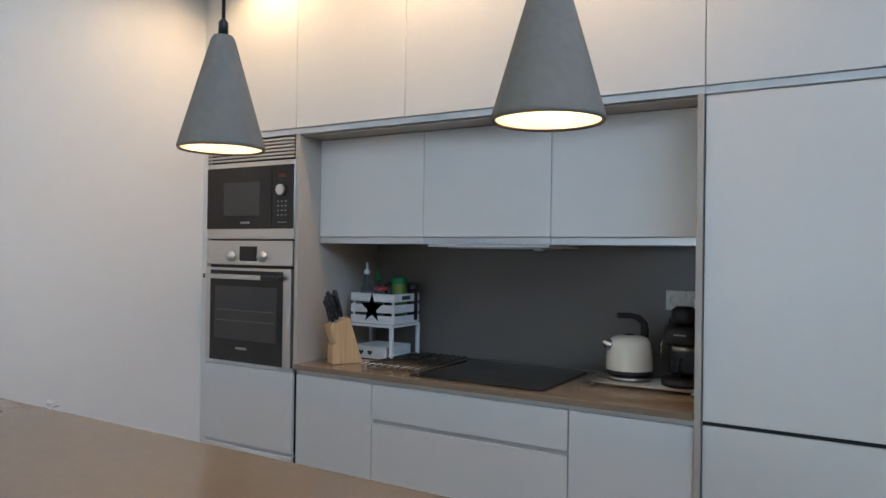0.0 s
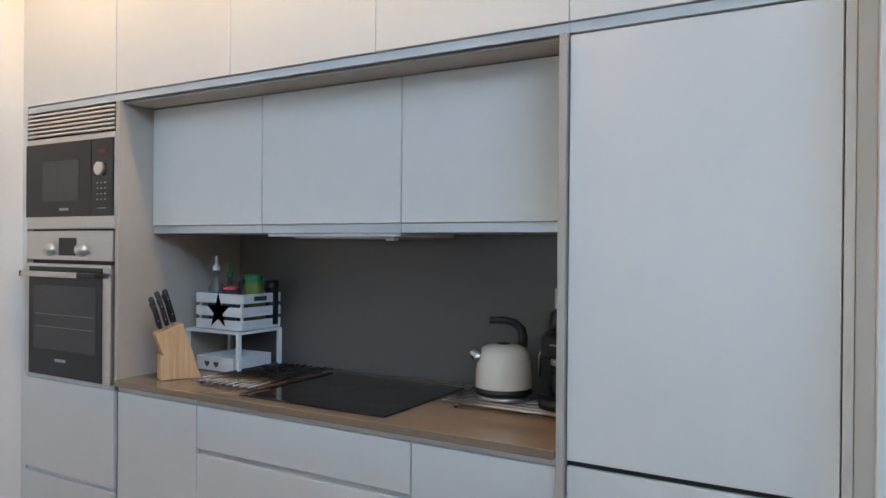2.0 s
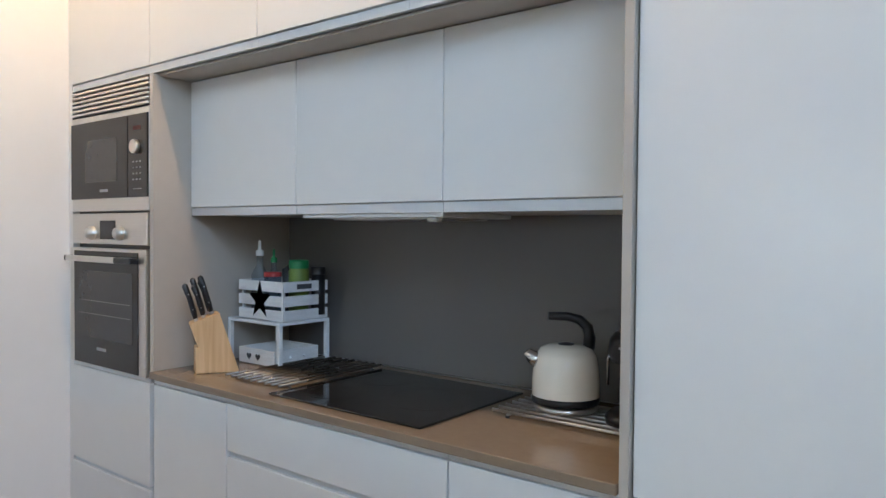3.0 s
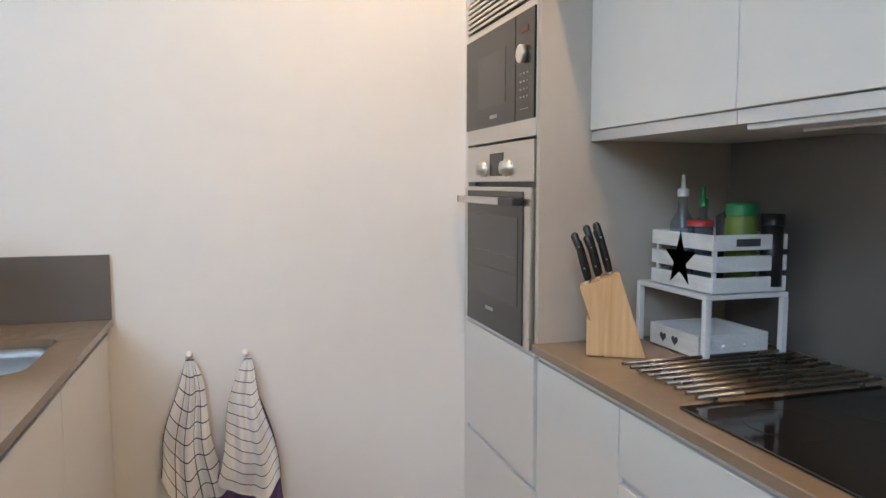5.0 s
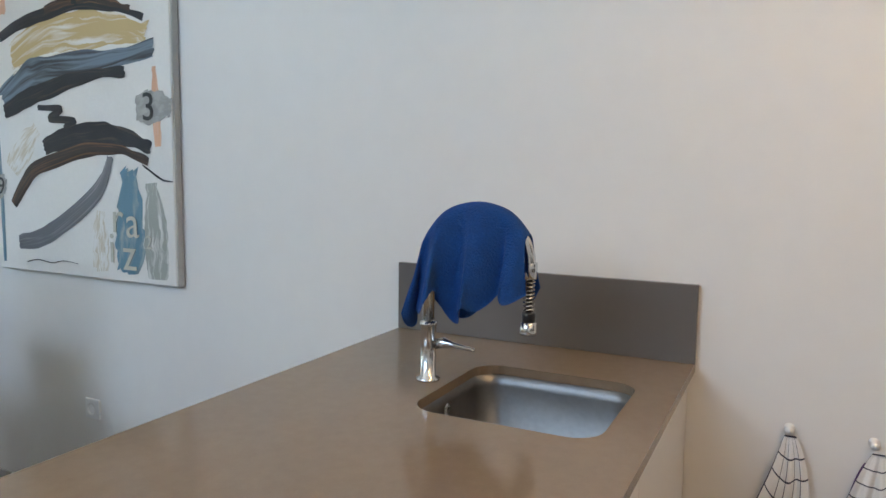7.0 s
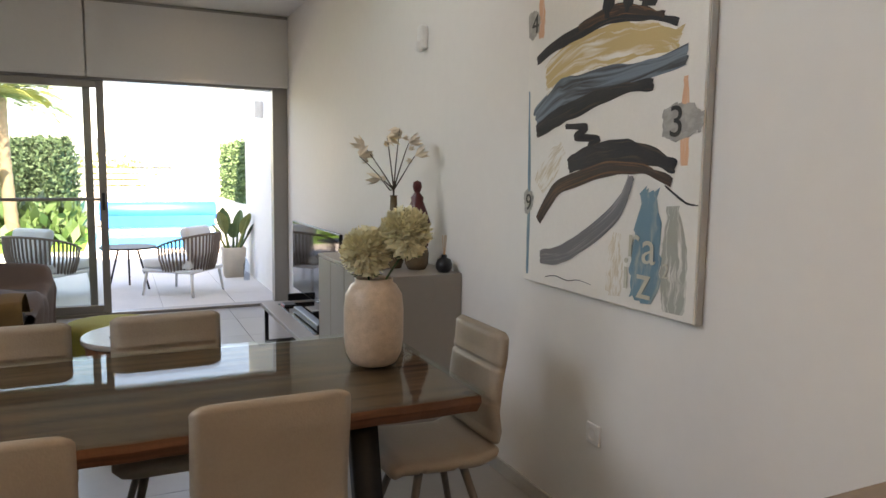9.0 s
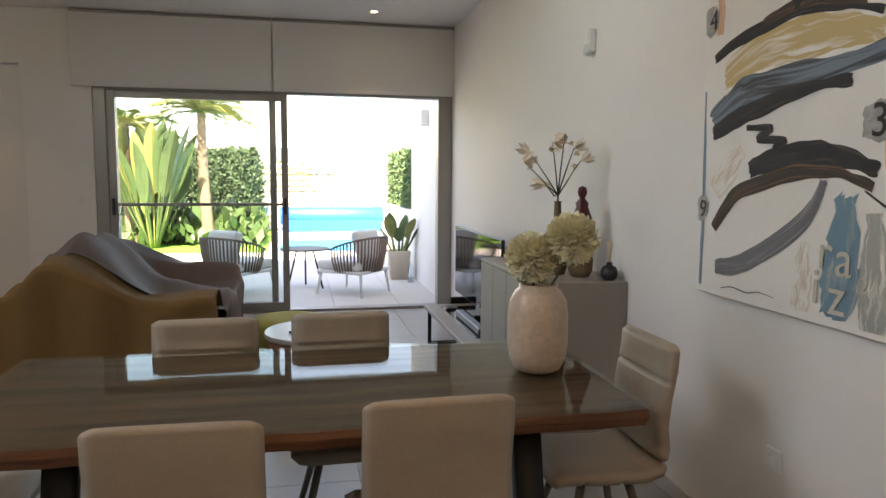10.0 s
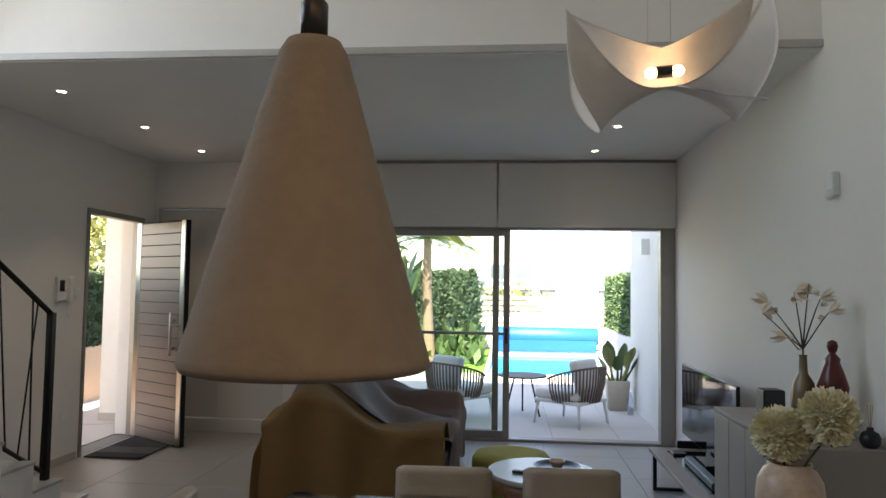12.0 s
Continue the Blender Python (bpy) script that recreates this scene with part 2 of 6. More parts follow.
M_WATER = mat("pool_water", (0.02, 0.42, 0.70), 0.05, 0, 0.05, 1.5, 0.08, 6)
M_COVER = mat("blue_bubble_cover", (0.005, 0.11, 0.46), 0.45, 0, 0.1, 8, 0.1, 80)
M_STONE = mat("pale_rubble", (0.55, 0.50, 0.43), 0.9, 0, 0.2, 8, 0.5, 30, per=0.15)
M_FENCE = mat("grey_slat", (0.25, 0.25, 0.25), 0.6, 0, 0.1, 6)
M_ROPE = mat("taupe_rope", (0.24, 0.18, 0.145), 0.85, 0, 0.15, 40, 0.3, 200)
M_CUSH = mat("white_cushion", (0.78, 0.77, 0.75), 0.9, 0, 0.04, 10, 0.2, 100)
M_POT = mat("beige_pot", (0.55, 0.48, 0.39), 0.8, 0, 0.08, 8, 0.1, 60)
M_FELT = mat("white_felt_shade", (0.70, 0.66, 0.62), 0.9, 0, 0.05, 20, 0.2, 200)
M_CANVAS = mat("canvas", (0.78, 0.76, 0.72), 0.8, 0, 0.03, 8, 0.3, 350)
M_PLATE = mat("switch_plate", (0.78, 0.78, 0.77), 0.35)
M_SCREEN = mat("tv_glass", (0.008, 0.008, 0.009), 0.04, 0, 0.05, 3)
M_FARW = mat("far_house_white", (0.72, 0.71, 0.69), 0.9, 0, 0.03, 1)
M_FARG = mat("far_house_window", (0.10, 0.13, 0.16), 0.2)
M_GREENLID = mat("green_lid", (0.01, 0.20, 0.06), 0.4)
M_LABEL = mat("lime_label", (0.15, 0.22, 0.04), 0.5)
M_CLEAR = thin_glass("clear_glass", (0.75, 0.80, 0.85))


# ---- mesh helpers ----
def link(name, bm, material, parent=None, label="", smooth=False):
    me = bpy.data.meshes.new(name)
    bm.to_mesh(me)
    bm.free()
    for m in (material if isinstance(material, (list, tuple)) else [material]):
        me.materials.append(m)
    if smooth:
        for p in me.polygons:
            p.use_smooth = True
    ob = new(name, me)
    if parent is not None:
        ob.parent = parent
    if label:
        ob["label"] = label
    return ob


def part(name, bm, material, parent, label="", smooth=False):
    return link(name, bm, material, parent, label, smooth)


def thing(name, label, category, at=(0, 0, 0), rz=0, group="", kind=""):
    ob = new(name)
    ob.empty_display_size = 0.1
    ob.matrix_basis = pose(*at, 0, 0, rz)
    return tagged(ob, label, category, group, kind)


def add_box(bm, x0, x1, y0, y1, z0, z1, bev=0.0, seg=1, m=None):
    b2 = bmesh.new()
    vs = [b2.verts.new((x, y, z)) for x in (x0, x1) for y in (y0, y1) for z in (z0, z1)]
    for f in ((0, 1, 3, 2), (4, 6, 7, 5), (0, 4, 5, 1), (2, 3, 7, 6), (0, 2, 6, 4), (1, 5, 7, 3)):
        b2.faces.new([vs[i] for i in f])
    bmesh.ops.recalc_face_normals(b2, faces=b2.faces)
    if bev:
        bmesh.ops.bevel(b2, geom=b2.edges[:], offset=bev, segments=seg, affect="EDGES", profile=0.5)
    if m is not None:
        b2.transform(m)
    merge(bm, b2)
    return bm


def merge(bm, b2):
    b2.verts.index_update()
    vs = [bm.verts.new(v.co) for v in b2.verts]
    for f in b2.faces:
        g = bm.faces.new([vs[v.index] for v in f.verts])
        g.smooth, g.material_index = f.smooth, f.material_index
    b2.free()


def box(x0, x1, y0, y1, z0, z1, bev=0.0, seg=1, m=None):
    return add_box(bmesh.new(), x0, x1, y0, y1, z0, z1, bev, seg, m)


def add_lathe(bm, prof, n=32, m=None, close=False):
    """A turned shape from (radius, height) pairs."""
    b2 = bmesh.new()
    rings = [[b2.verts.new((r * math.cos(2 * math.pi * i / n), r * math.sin(2 * math.pi * i / n), z)) for i in range(n)] for r, z in prof]
    for a, b in zip(rings, rings[1:]):
        for i in range(n):
            b2.faces.new((a[i], a[(i + 1) % n], b[(i + 1) % n], b[i])).smooth = True
    if close:
        b2.faces.new(list(reversed(rings[0])))
        b2.faces.new(rings[-1])
    bmesh.ops.recalc_face_normals(b2, faces=b2.faces)
    if m is not None:
        b2.transform(m)
    merge(bm, b2)
    return bm


def lathe(prof, n=32, m=None, close=False):
    return add_lathe(bmesh.new(), prof, n, m, close)


def cyl(r, z0, z1, n=24, m=None, bev=0.0):
    e = bev or min(r, abs(z1 - z0)) * 0.08
    return lathe([(r - e, z0), (r, z0 + e), (r, z1 - e), (r - e, z1)], n, m, True)


def add_tube(bm, pts, r, n=10, closed=False):
    """A round bar along points; r is one radius or one for each point."""
    P = [Vector(p) for p in pts]
    k = len(P)
    rs = r if isinstance(r, (list, tuple)) else [r] * k
    b2 = bmesh.new()
    rings = []
    up = Vector((0, 0, 1))
    for i, p in enumerate(P):
        d = (P[min(i + 1, k - 1)] - P[max(i - 1, 0)]).normalized()
        a = d.cross(up)
        if a.length < 0.05:
            a = d.cross(Vector((1, 0, 0)))
        a.normalize()
        b = d.cross(a)
        rings.append([b2.verts.new(p + (a * math.cos(2 * math.pi * j / n) + b * math.sin(2 * math.pi * j / n)) * rs[i]) for j in range(n)])
    for a, b in zip(rings, rings[1:]):
        best = min(range(n), key=lambda s: (a[0].co - b[s].co).length)
        for j in range(n):
            b2.faces.new((a[j], a[(j + 1) % n], b[(j + 1 + best) % n], b[(j + best) % n])).smooth = True
    b2.faces.new(rings[0])
    b2.faces.new(rings[-1])
    bmesh.ops.recalc_face_normals(b2, faces=b2.faces)
    merge(bm, b2)
    return bm


def tube(pts, r, n=10):
    return add_tube(bmesh.new(), pts, r, n)


def arc(c, r, a0, a1, n, plane="yz"):
    out = []
    for i in range(n + 1):
        a = radians(a0 + (a1 - a0) * i / n)
        u, v = r * math.cos(a), r * math.sin(a)
        out.append((c[0], c[1] + u, c[2] + v) if plane == "yz" else ((c[0] + u, c[1], c[2] + v) if plane == "xz" else (c[0] + u, c[1] + v, c[2])))
    return out


def sheet(fn, nu, nv, thick=0.0):
    """A cloth-like grid from fn(u, v), u and v from 0 to 1, with uv and thickness."""
    bm = bmesh.new()
    uvl = bm.loops.layers.uv.new("uv")
    V = [[bm.verts.new(fn(i / nu, j / nv)) for j in range(nv + 1)] for i in range(nu + 1)]
    for i in range(nu):
        for j in range(nv):
            f = bm.faces.new((V[i][j], V[i + 1][j], V[i + 1][j + 1], V[i][j + 1]))
            f.smooth = True
            for l, (a, b) in zip(f.loops, ((i, j), (i + 1, j), (i + 1, j + 1), (i, j + 1))):
                l[uvl].uv = (a / nu, b / nv)
    if thick:
        bm.normal_update()
        back = {v: bm.verts.new(v.co - v.normal * thick) for v in bm.verts[:]}
        rim = [e for e in bm.edges if e.is_boundary]
        for f in bm.faces[:]:
            g = bm.faces.new([back[l.vert] for l in reversed(f.loops)])
            g.smooth = True
            for l, k in zip(g.loops, reversed(f.loops)):
                l[uvl].uv = k[uvl].uv
        for e in rim:
            a, b = e.verts
            bm.faces.new((a, b, back[b], back[a]))
    return bm


def ball(r, sub=2, scale=(1, 1, 1), m=None):
    bm = bmesh.new()
    bmesh.ops.create_icosphere(bm, subdivisions=sub, radius=r)
    for f in bm.faces:
        f.smooth = True
    bm.transform((m or Matrix()) @ Matrix.Diagonal((*scale, 1)))
    return bm


def structure(name, bm, material, label, category, smooth=False):
    return tagged(link(name, bm, material, None, "", smooth), label, category, "", "structure")


def lettering(name, text, size, m, material, parent):
    cu = bpy.data.curves.new(name, "FONT")
    cu.body, cu.size, cu.extrude, cu.align_x, cu.align_y = text, size, 0.0006, "CENTER", "CENTER"
    tmp = bpy.data.objects.new(name, cu)
    scene.collection.objects.link(tmp)
    me = bpy.data.meshes.new_from_object(tmp.evaluated_get(bpy.context.evaluated_depsgraph_get()))
    bpy.data.objects.remove(tmp)
    me.materials.clear()
    me.materials.append(material)
    ob = new(name, me)
    ob.parent = parent
    ob.matrix_basis = m
    return ob


# ---- the large structure ----
H1, H2 = 3.05, 5.4
bm = box(-0.25, 0, -9.05, 0.85, 0, H2)
structure("wall_west", bm, M_WALL, "long plain off-white painted wall along kitchen and living room", "wall")
structure("wall_kitchen", box(0, 5.82, 0.62, 0.85, 0, H2), M_WALL, "off-white painted wall behind the kitchen units", "wall")
# wall with the entrance door and the opening for the added high window
bm = bmesh.new()
DY0, DY1, DH = -8.60, -7.54, 2.375
add_box(bm, 5.82, 6.07, -9.05, DY0, 0, H2)
add_box(bm, 5.82, 6.07, DY0, DY1, DH, H2)
add_box(bm, 5.82, 6.07, DY1, -5.2, 0, H2)
add_box(bm, 5.82, 6.07, -5.2, -1.6, 0, 2.6)
add_box(bm, 5.82, 6.07, -5.2, -1.6, 4.6, H2)
add_box(bm, 5.82, 6.07, -1.6, 0.85, 0, H2)
structure("wall_east", bm, M_WALL, "off-white painted wall with the entrance door opening", "wall")
# wall with the sliding patio door
WX0, WX1, WH = 0.0, 3.64, 2.335
bm = bmesh.new()
add_box(bm, WX0, WX1, -9.05, -8.85, WH, H1)
add_box(bm, WX1, 4.28, -9.05, -8.85, 0, H1)
add_box(bm, 4.28, 5.79, -9.05, -8.85, 2.515, H1)
add_box(bm, 5.79, 5.82, -9.05, -8.85, 0, H1)
add_box(bm, 4.28, 5.79, -9.4, -9.35, 0, 2.6)
add_box(bm, -0.25, 6.07, -9.05, -8.85, H1, H2 + 0.3)
structure("wall_south", bm, M_WALL, "off-white painted wall with sliding patio door and built-in closet", "wall")
structure("ceiling_living", box(0, 5.82, -8.85, -5.30, H1, 3.25), M_CEIL, "white plastered living room ceiling with downlights", "ceiling")
structure("wall_gallery", box(0, 5.82, -5.40, -5.305, 3.25, H2), M_CEIL, "white gallery wall above the living room ceiling", "wall")
# grey strip gives the dark line of the shadow gap by its colour
structure("shadow_strip_ceiling_edge", box(0, 5.82, -5.30, -5.275, H1 + 0.004, H1 + 0.05, 0.004), M_BASEB, "thin grey strip standing in for the shadow gap along the ceiling edge", "trim")
structure("ceiling_void", box(-0.25, 6.07, -9.05, 0.85, H2, H2 + 0.2), M_CEIL, "white high ceiling over the dining area", "ceiling")
structure("ceiling_kitchen", box(0, 5.82, -0.95, 0.62, 2.83, 3.0), M_CEIL, "white lowered kitchen ceiling", "ceiling")
# unseen window added in the high wall to carry the fill light
hw = thing("window_1", "high grey aluminium window added unseen above the dining area for fill daylight", "window", (5.95, -3.4, 3.6), 0, "", "structure")
bm = bmesh.new()
for a in (-1.8, 1.74, -0.63, 0.57):
    add_box(bm, -0.04, 0.04, a, a + 0.06, -1.0, 1.0, 0.004)
for a in (-1.0, 0.94):
    add_box(bm, -0.035, 0.035, -1.8, 1.8, a, a + 0.06, 0.004)
part("window_frame", bm, M_ALU, hw)
p = part("pane", box(-0.005, 0.005, -1.75, 1.75, -0.95, 0.95), M_GLASS, hw)
p.visible_shadow = False
# room side of the kitchen: return wall and inner door beside the fridge
bm = box(3.03, 3.09, -0.10, 0.62, 0, 2.83)
add_box(bm, 4.2, 5.82, -0.02, 0.62, 0, 2.83)
add_box(bm, 3.09, 4.2, -0.02, 0.12, 2.1, 2.83)
structure("wall_kitchen_return", bm, M_WALL, "off-white wall return beside the tall fridge unit", "wall")
d = thing("door_2", "white flush inner door beside the fridge", "door", (3.16, 0.02, 0), 0, "", "structure")
part("door_leaf", box(0.0, 0.98, 0, 0.04, 0.01, 2.05, 0.003), M_CAB, d)
bm = box(-0.07, 0.0, -0.045, 0.06, 0, 2.1, 0.004)
add_box(bm, 0.98, 1.04, -0.045, 0.06, 0, 2.1, 0.004)
add_box(bm, 0, 0.98, -0.045, 0.06, 2.052, 2.1, 0.004)
part("door_frame", bm, M_CAB, d)
part("strike_plate", box(-0.045, -0.02, -0.049, -0.044, 1.30, 1.44, 0.001), M_STEEL, d, "small steel strike plate")

# skirting
for nm, b in (("baseboard_west", box(0.0, 0.012, -8.85, -2.02, 0, 0.07, 0.002)), ("baseboard_west_kitchen", box(0.0, 0.012, -1.14, -0.01, 0, 0.07, 0.002)),
              ("baseboard_east", box(5.808, 5.82, -7.5, -6.0, 0, 0.07, 0.002)), ("baseboard_south", box(3.65, 4.27, -8.85, -8.838, 0, 0.07, 0.002))):
    structure(nm, b, M_BASEB, "low grey tile skirting along the wall", "baseboard")

# patio door: fixed frame, sliding leaves
pd = thing("window_2", "bronze-grey aluminium sliding patio door, one half open", "sliding door", (0, -8.95, 0), 0, "", "structure")
bm = bmesh.new()
add_box(bm, WX0, WX0 + 0.153, -0.06, 0.08, 0, WH, 0.004)
add_box(bm, WX1 - 0.12, WX1, -0.06, 0.08, 0, WH, 0.004)
add_box(bm, WX0 + 0.153, WX1 - 0.12, -0.06, 0.08, WH - 0.04, WH, 0.004)
add_box(bm, WX0 + 0.153, WX1 - 0.12, -0.06, 0.08, 0, 0.03, 0.004)
part("frame", bm, M_ALU, pd)


def sash(x0, x1, y, nm):
    bm = bmesh.new()
    for a, b in ((x0, x0 + 0.07), (x1 - 0.08, x1)):
        add_box(bm, a, b, y - 0.02, y + 0.02, 0.03, WH - 0.04, 0.004)
    for a, b in ((0.03, 0.11), (WH - 0.11, WH - 0.04)):
        add_box(bm, x0 + 0.07, x1 - 0.08, y - 0.019, y + 0.019, a, b, 0.004)
    add_box(bm, x0 + 0.07, x1 - 0.08, y - 0.012, y + 0.016, 1.14, 1.17, 0.004)
    s = part("sliding_leaf", bm, M_ALU, pd)
    g = part("pane", box(x0 + 0.065, x1 - 0.075, y - 0.004, y + 0.004, 0.10, WH - 0.1), M_GLASS, s)
    g.visible_shadow = False
    return s


s1 = sash(1.76, 3.52, 0.045, "front")
s2 = sash(1.88, 3.52, -0.012, "rear")
for x in (1.795, 3.48):
    part("handle", box(x - 0.014, x + 0.014, 0.066, 0.095, 1.05, 1.22, 0.006, 2), M_BLACK, s1, "black pull handle")

# roller blinds
for x0, x1 in ((0.004, 1.896), (1.912, 3.80)):
    rb = thing("roller_blind", "half-lowered pale grey fabric roller blind above the patio door", "blind", (x0, -8.795, 3.045), 0, "roller blinds")
    w = x1 - x0
    part("fabric", box(0.0, w, 0.0, 0.006, -0.70, -0.03), M_BLIND, rb)
    part("bottom_bar", box(0.0, w, -0.004, 0.010, -0.73, -0.70, 0.003), M_BLIND, rb)
    part("roller_case", box(0, w, -0.05, 0.012, -0.03, -0.002, 0.004), M_ALU, rb)

# closet in the wall
cl = thing("closet", "built-in closet with plain off-white sliding doors", "closet", (4.28, -8.85, 0))
for a, b, y in ((0.0, 0.765, -0.04), (0.75, 1.505, -0.075)):
    part("sliding_door", box(a + 0.004, b, y - 0.02, y, 0.15, 2.505, 0.003), M_CAB, cl)
part("plinth", box(0, 1.51, -0.07, -0.02, 0, 0.145, 0.003), M_CAB, cl)
bm = box(-0.02, 0.0, -0.1, 0.006, 0.146, 2.515, 0.002)
add_box(bm, -0.02, 1.51, -0.1, 0.006, 2.515, 2.535, 0.002)
part("frame", bm, M_CAB, cl)

# entrance door
ed = thing("door_1", "grey aluminium entrance door with ribbed boards, standing open", "door", (5.82, -8.588, 0), 0, "", "structure")
bm = box(-0.012, 0.1, -0.012, 0.035, 0, 2.375, 0.004)
add_box(bm, -0.012, 0.1, 0.998, 1.045, 0, 2.375, 0.004)
add_box(bm, -0.012, 0.1, 0.035, 0.998, 2.32, 2.375, 0.004)
part("door_frame", bm, M_ALU, ed)
leaf = part("door_leaf", box(0, 0.93, -0.05, 0, 0.01, 2.31, 0.004), M_BMETAL, ed)
leaf.matrix_basis = pose(-0.012, 0.03, 0, 0, 0, 180 - 32)
bm = box(0.0, 0.09, -0.062, -0.05, 0.012, 2.308, 0.003)
add_box(bm, 0.85, 0.925, -0.062, -0.05, 0.012, 2.308, 0.003)
part("stile", bm, M_STEEL, leaf)
nb = 19
for i in range(nb):
    z0 = 0.02 + i * 2.28 / nb
    part("board", box(0.092, 0.848, -0.06, -0.05, z0, z0 + 2.28 / nb - 0.007, 0.003), M_DOORP, leaf)
bm = tube([(0.79, -0.115, 0.92), (0.79, -0.115, 1.36)], 0.013)
for z in (1.0, 1.28):
    add_tube(bm, [(0.79, -0.06, z), (0.79, -0.115, z)], 0.01)
part("door_handle", bm, M_STEEL, leaf, "long steel bar handle")
part("lever", tube([(0.88, -0.06, 1.23), (0.88, -0.10, 1.23), (0.79, -0.10, 1.23)], 0.009), M_STEEL, leaf)

mt = thing("doormat", "dark grey striped doormat on the tiles at the entrance", "doormat", (5.2, -8.47, 0.006))
for i, (a, b) in enumerate(((0, 0.5), (0.5, 0.75), (0.75, 0.93))):
    part("stripe", box(0, 0.56, a, b - 0.002, 0, 0.012, 0.003), (M_MATD, M_MATL, M_MATD)[i], mt)

# stairs along the east wall
st = thing("stairs", "white plastered stairs with grey tiled treads", "stairs", (4.70, -5.90, 0), 0, "", "structure")
for i in range(14):
    y0 = i * 0.285
    zt = (i + 1) * 0.18
    part("step", box(0, 1.115, y0, y0 + 0.285, max(0, zt - 0.5), zt - 0.022), M_WALL, st)
    part("tread", box(-0.006, 1.115, y0 - 0.015, y0 + 0.285, zt - 0.02, zt, 0.003), M_BASEB, st)
rl = thing("stair_railing", "black steel stair railing with slanting bars", "railing", (4.79, -5.57, 0))
part("newel", box(-0.022, 0.022, -0.022, 0.022, 0.0, 1.45, 0.003), M_BMETAL, rl)
SL = 0.18 / 0.285
part("handrail", tube([(0, 0, 1.44), (0, 3.0, 1.44 + 3.0 * SL)], 0.022, 4), M_BMETAL, rl)
part("bottom_rail", tube([(0, 0, 0.40), (0, 3.0, 0.40 + 3.0 * SL)], 0.015, 4), M_BMETAL, rl)
rr = random.Random(4)
for i in range(26):
    y = 0.05 + i * 0.11
    dy = rr.choice((-0.13, -0.05, 0.03, 0.12, 0.17))
    y2 = max(0.02, y + dy)
    part("baluster", tube([(0, y, 0.40 + y * SL), (0, y2, 1.43 + y2 * SL)], 0.006, 6), M_BMETAL, rl)

# downlights
DLS = ((5.05, -5.95, H1), (5.03, -7.1, H1), (5.0, -8.2, H1), (0.86, -7.21, H1), (0.92, -8.27, H1))
for x, y, z in DLS:
    dl = thing("downlight", "small round white recessed ceiling downlight, lit", "downlight", (x, y, z), 0, "living room downlights")
    part("ring", lathe([(0.03, -0.001), (0.032, -0.006), (0.045, -0.005), (0.048, -0.0005)], 24), M_WMETAL, dl)
    part("lens", lathe([(0.0005, -0.003), (0.03, -0.003)], 20), M_DL, dl)

# wall fittings
al = thing("alarm_sensor", "white corner motion detector on the wall", "sensor", (0.0, -5.135, 2.235))
part("body", box(0, 0.05, -0.03, 0.03, -0.06, 0.075, 0.012, 3), M_PLATE, al)
part("lens", lathe([(0.001, -0.03), (0.022, -0.022), (0.026, 0.0), (0.026, 0.03)], 16, pose(0.045, 0, -0.05)), M_CUSH, al)
ic = thing("intercom", "white video intercom with handset on the wall", "intercom", (5.82, -7.2, 1.58), 0)
part("body", box(-0.03, 0, -0.10, 0.10, -0.10, 0.12, 0.006, 2), M_PLATE, ic)
part("screen", box(-0.033, -0.029, 0.0, 0.07, -0.01, 0.09, 0.001), M_BGLASS, ic)
part("handset", box(-0.07, -0.03, -0.085, -0.035, -0.11, 0.13, 0.014, 3), M_PLATE, ic)
part("cord", tube([(-0.045, -0.06 + 0.02 * math.sin(i * 0.5), -0.11 - 0.14 * math.sin(i * math.pi / 12)) for i in range(13)], 0.004, 6), M_PLATE, ic)


def plate(name, label, at, rz, n=1, socket=False):
    o = thing(name, label, "socket" if socket else "switch", at, rz)
    for i in range(n):
        x = (i - (n - 1) / 2) * 0.082
        fr = part("frame", box(x - 0.041, x + 0.041, -0.010, 0, -0.041, 0.041, 0.004, 2), M_PLATE, o)
        if socket:
            mm = pose(x, -0.011, 0, 90)
            part("insert", lathe([(0.0005, -0.005), (0.018, -0.005), (0.02, 0.002), (0.027, 0.003)], 20, mm), M_CUSH, o)
            bm = cyl(0.003, -0.004, 0.0, 8, pose(x - 0.009, -0.007, 0, 90))
            merge(bm, cyl(0.003, -0.004, 0.0, 8, pose(x + 0.009, -0.007, 0, 90)))
            part("holes", bm, M_BLACK, o)
        else:
            part("rocker", box(x - 0.03, x + 0.03, -0.014, -0.009, -0.03, 0.03, 0.002), M_CUSH, o)
    return o


plate("wall_switch", "white light switch on the wall by the entrance", (5.82, -7.42, 1.56), -90)
plate("wall_switch", "white light switch beside the patio door", (3.80, -8.85, 1.20), 180)
plate("wall_socket", "white wall socket above the skirting", (0.0, -3.434, 0.452), 90, 1, True)
plate("wall_socket", "white double socket on the splashback behind the kettle", (2.205, 0.598, 1.255), 0, 2, True)
plate("wall_socket", "white low wall socket by the stairs", (5.82, -7.3, 0.42), -90, 1, True)


# ---- kitchen units ----
def front(parent, name, x0, x1, z0, z1, y=0.0, label=""):
    return part(name, box(x0 + 0.0015, x1 - 0.0015, y, y + 0.019, z0 + 0.0015, z1 - 0.0015, 0.0015), M_CAB, parent, label)


UX = (0.035, 0.614, 1.205, 1.791, 2.377, 2.970)
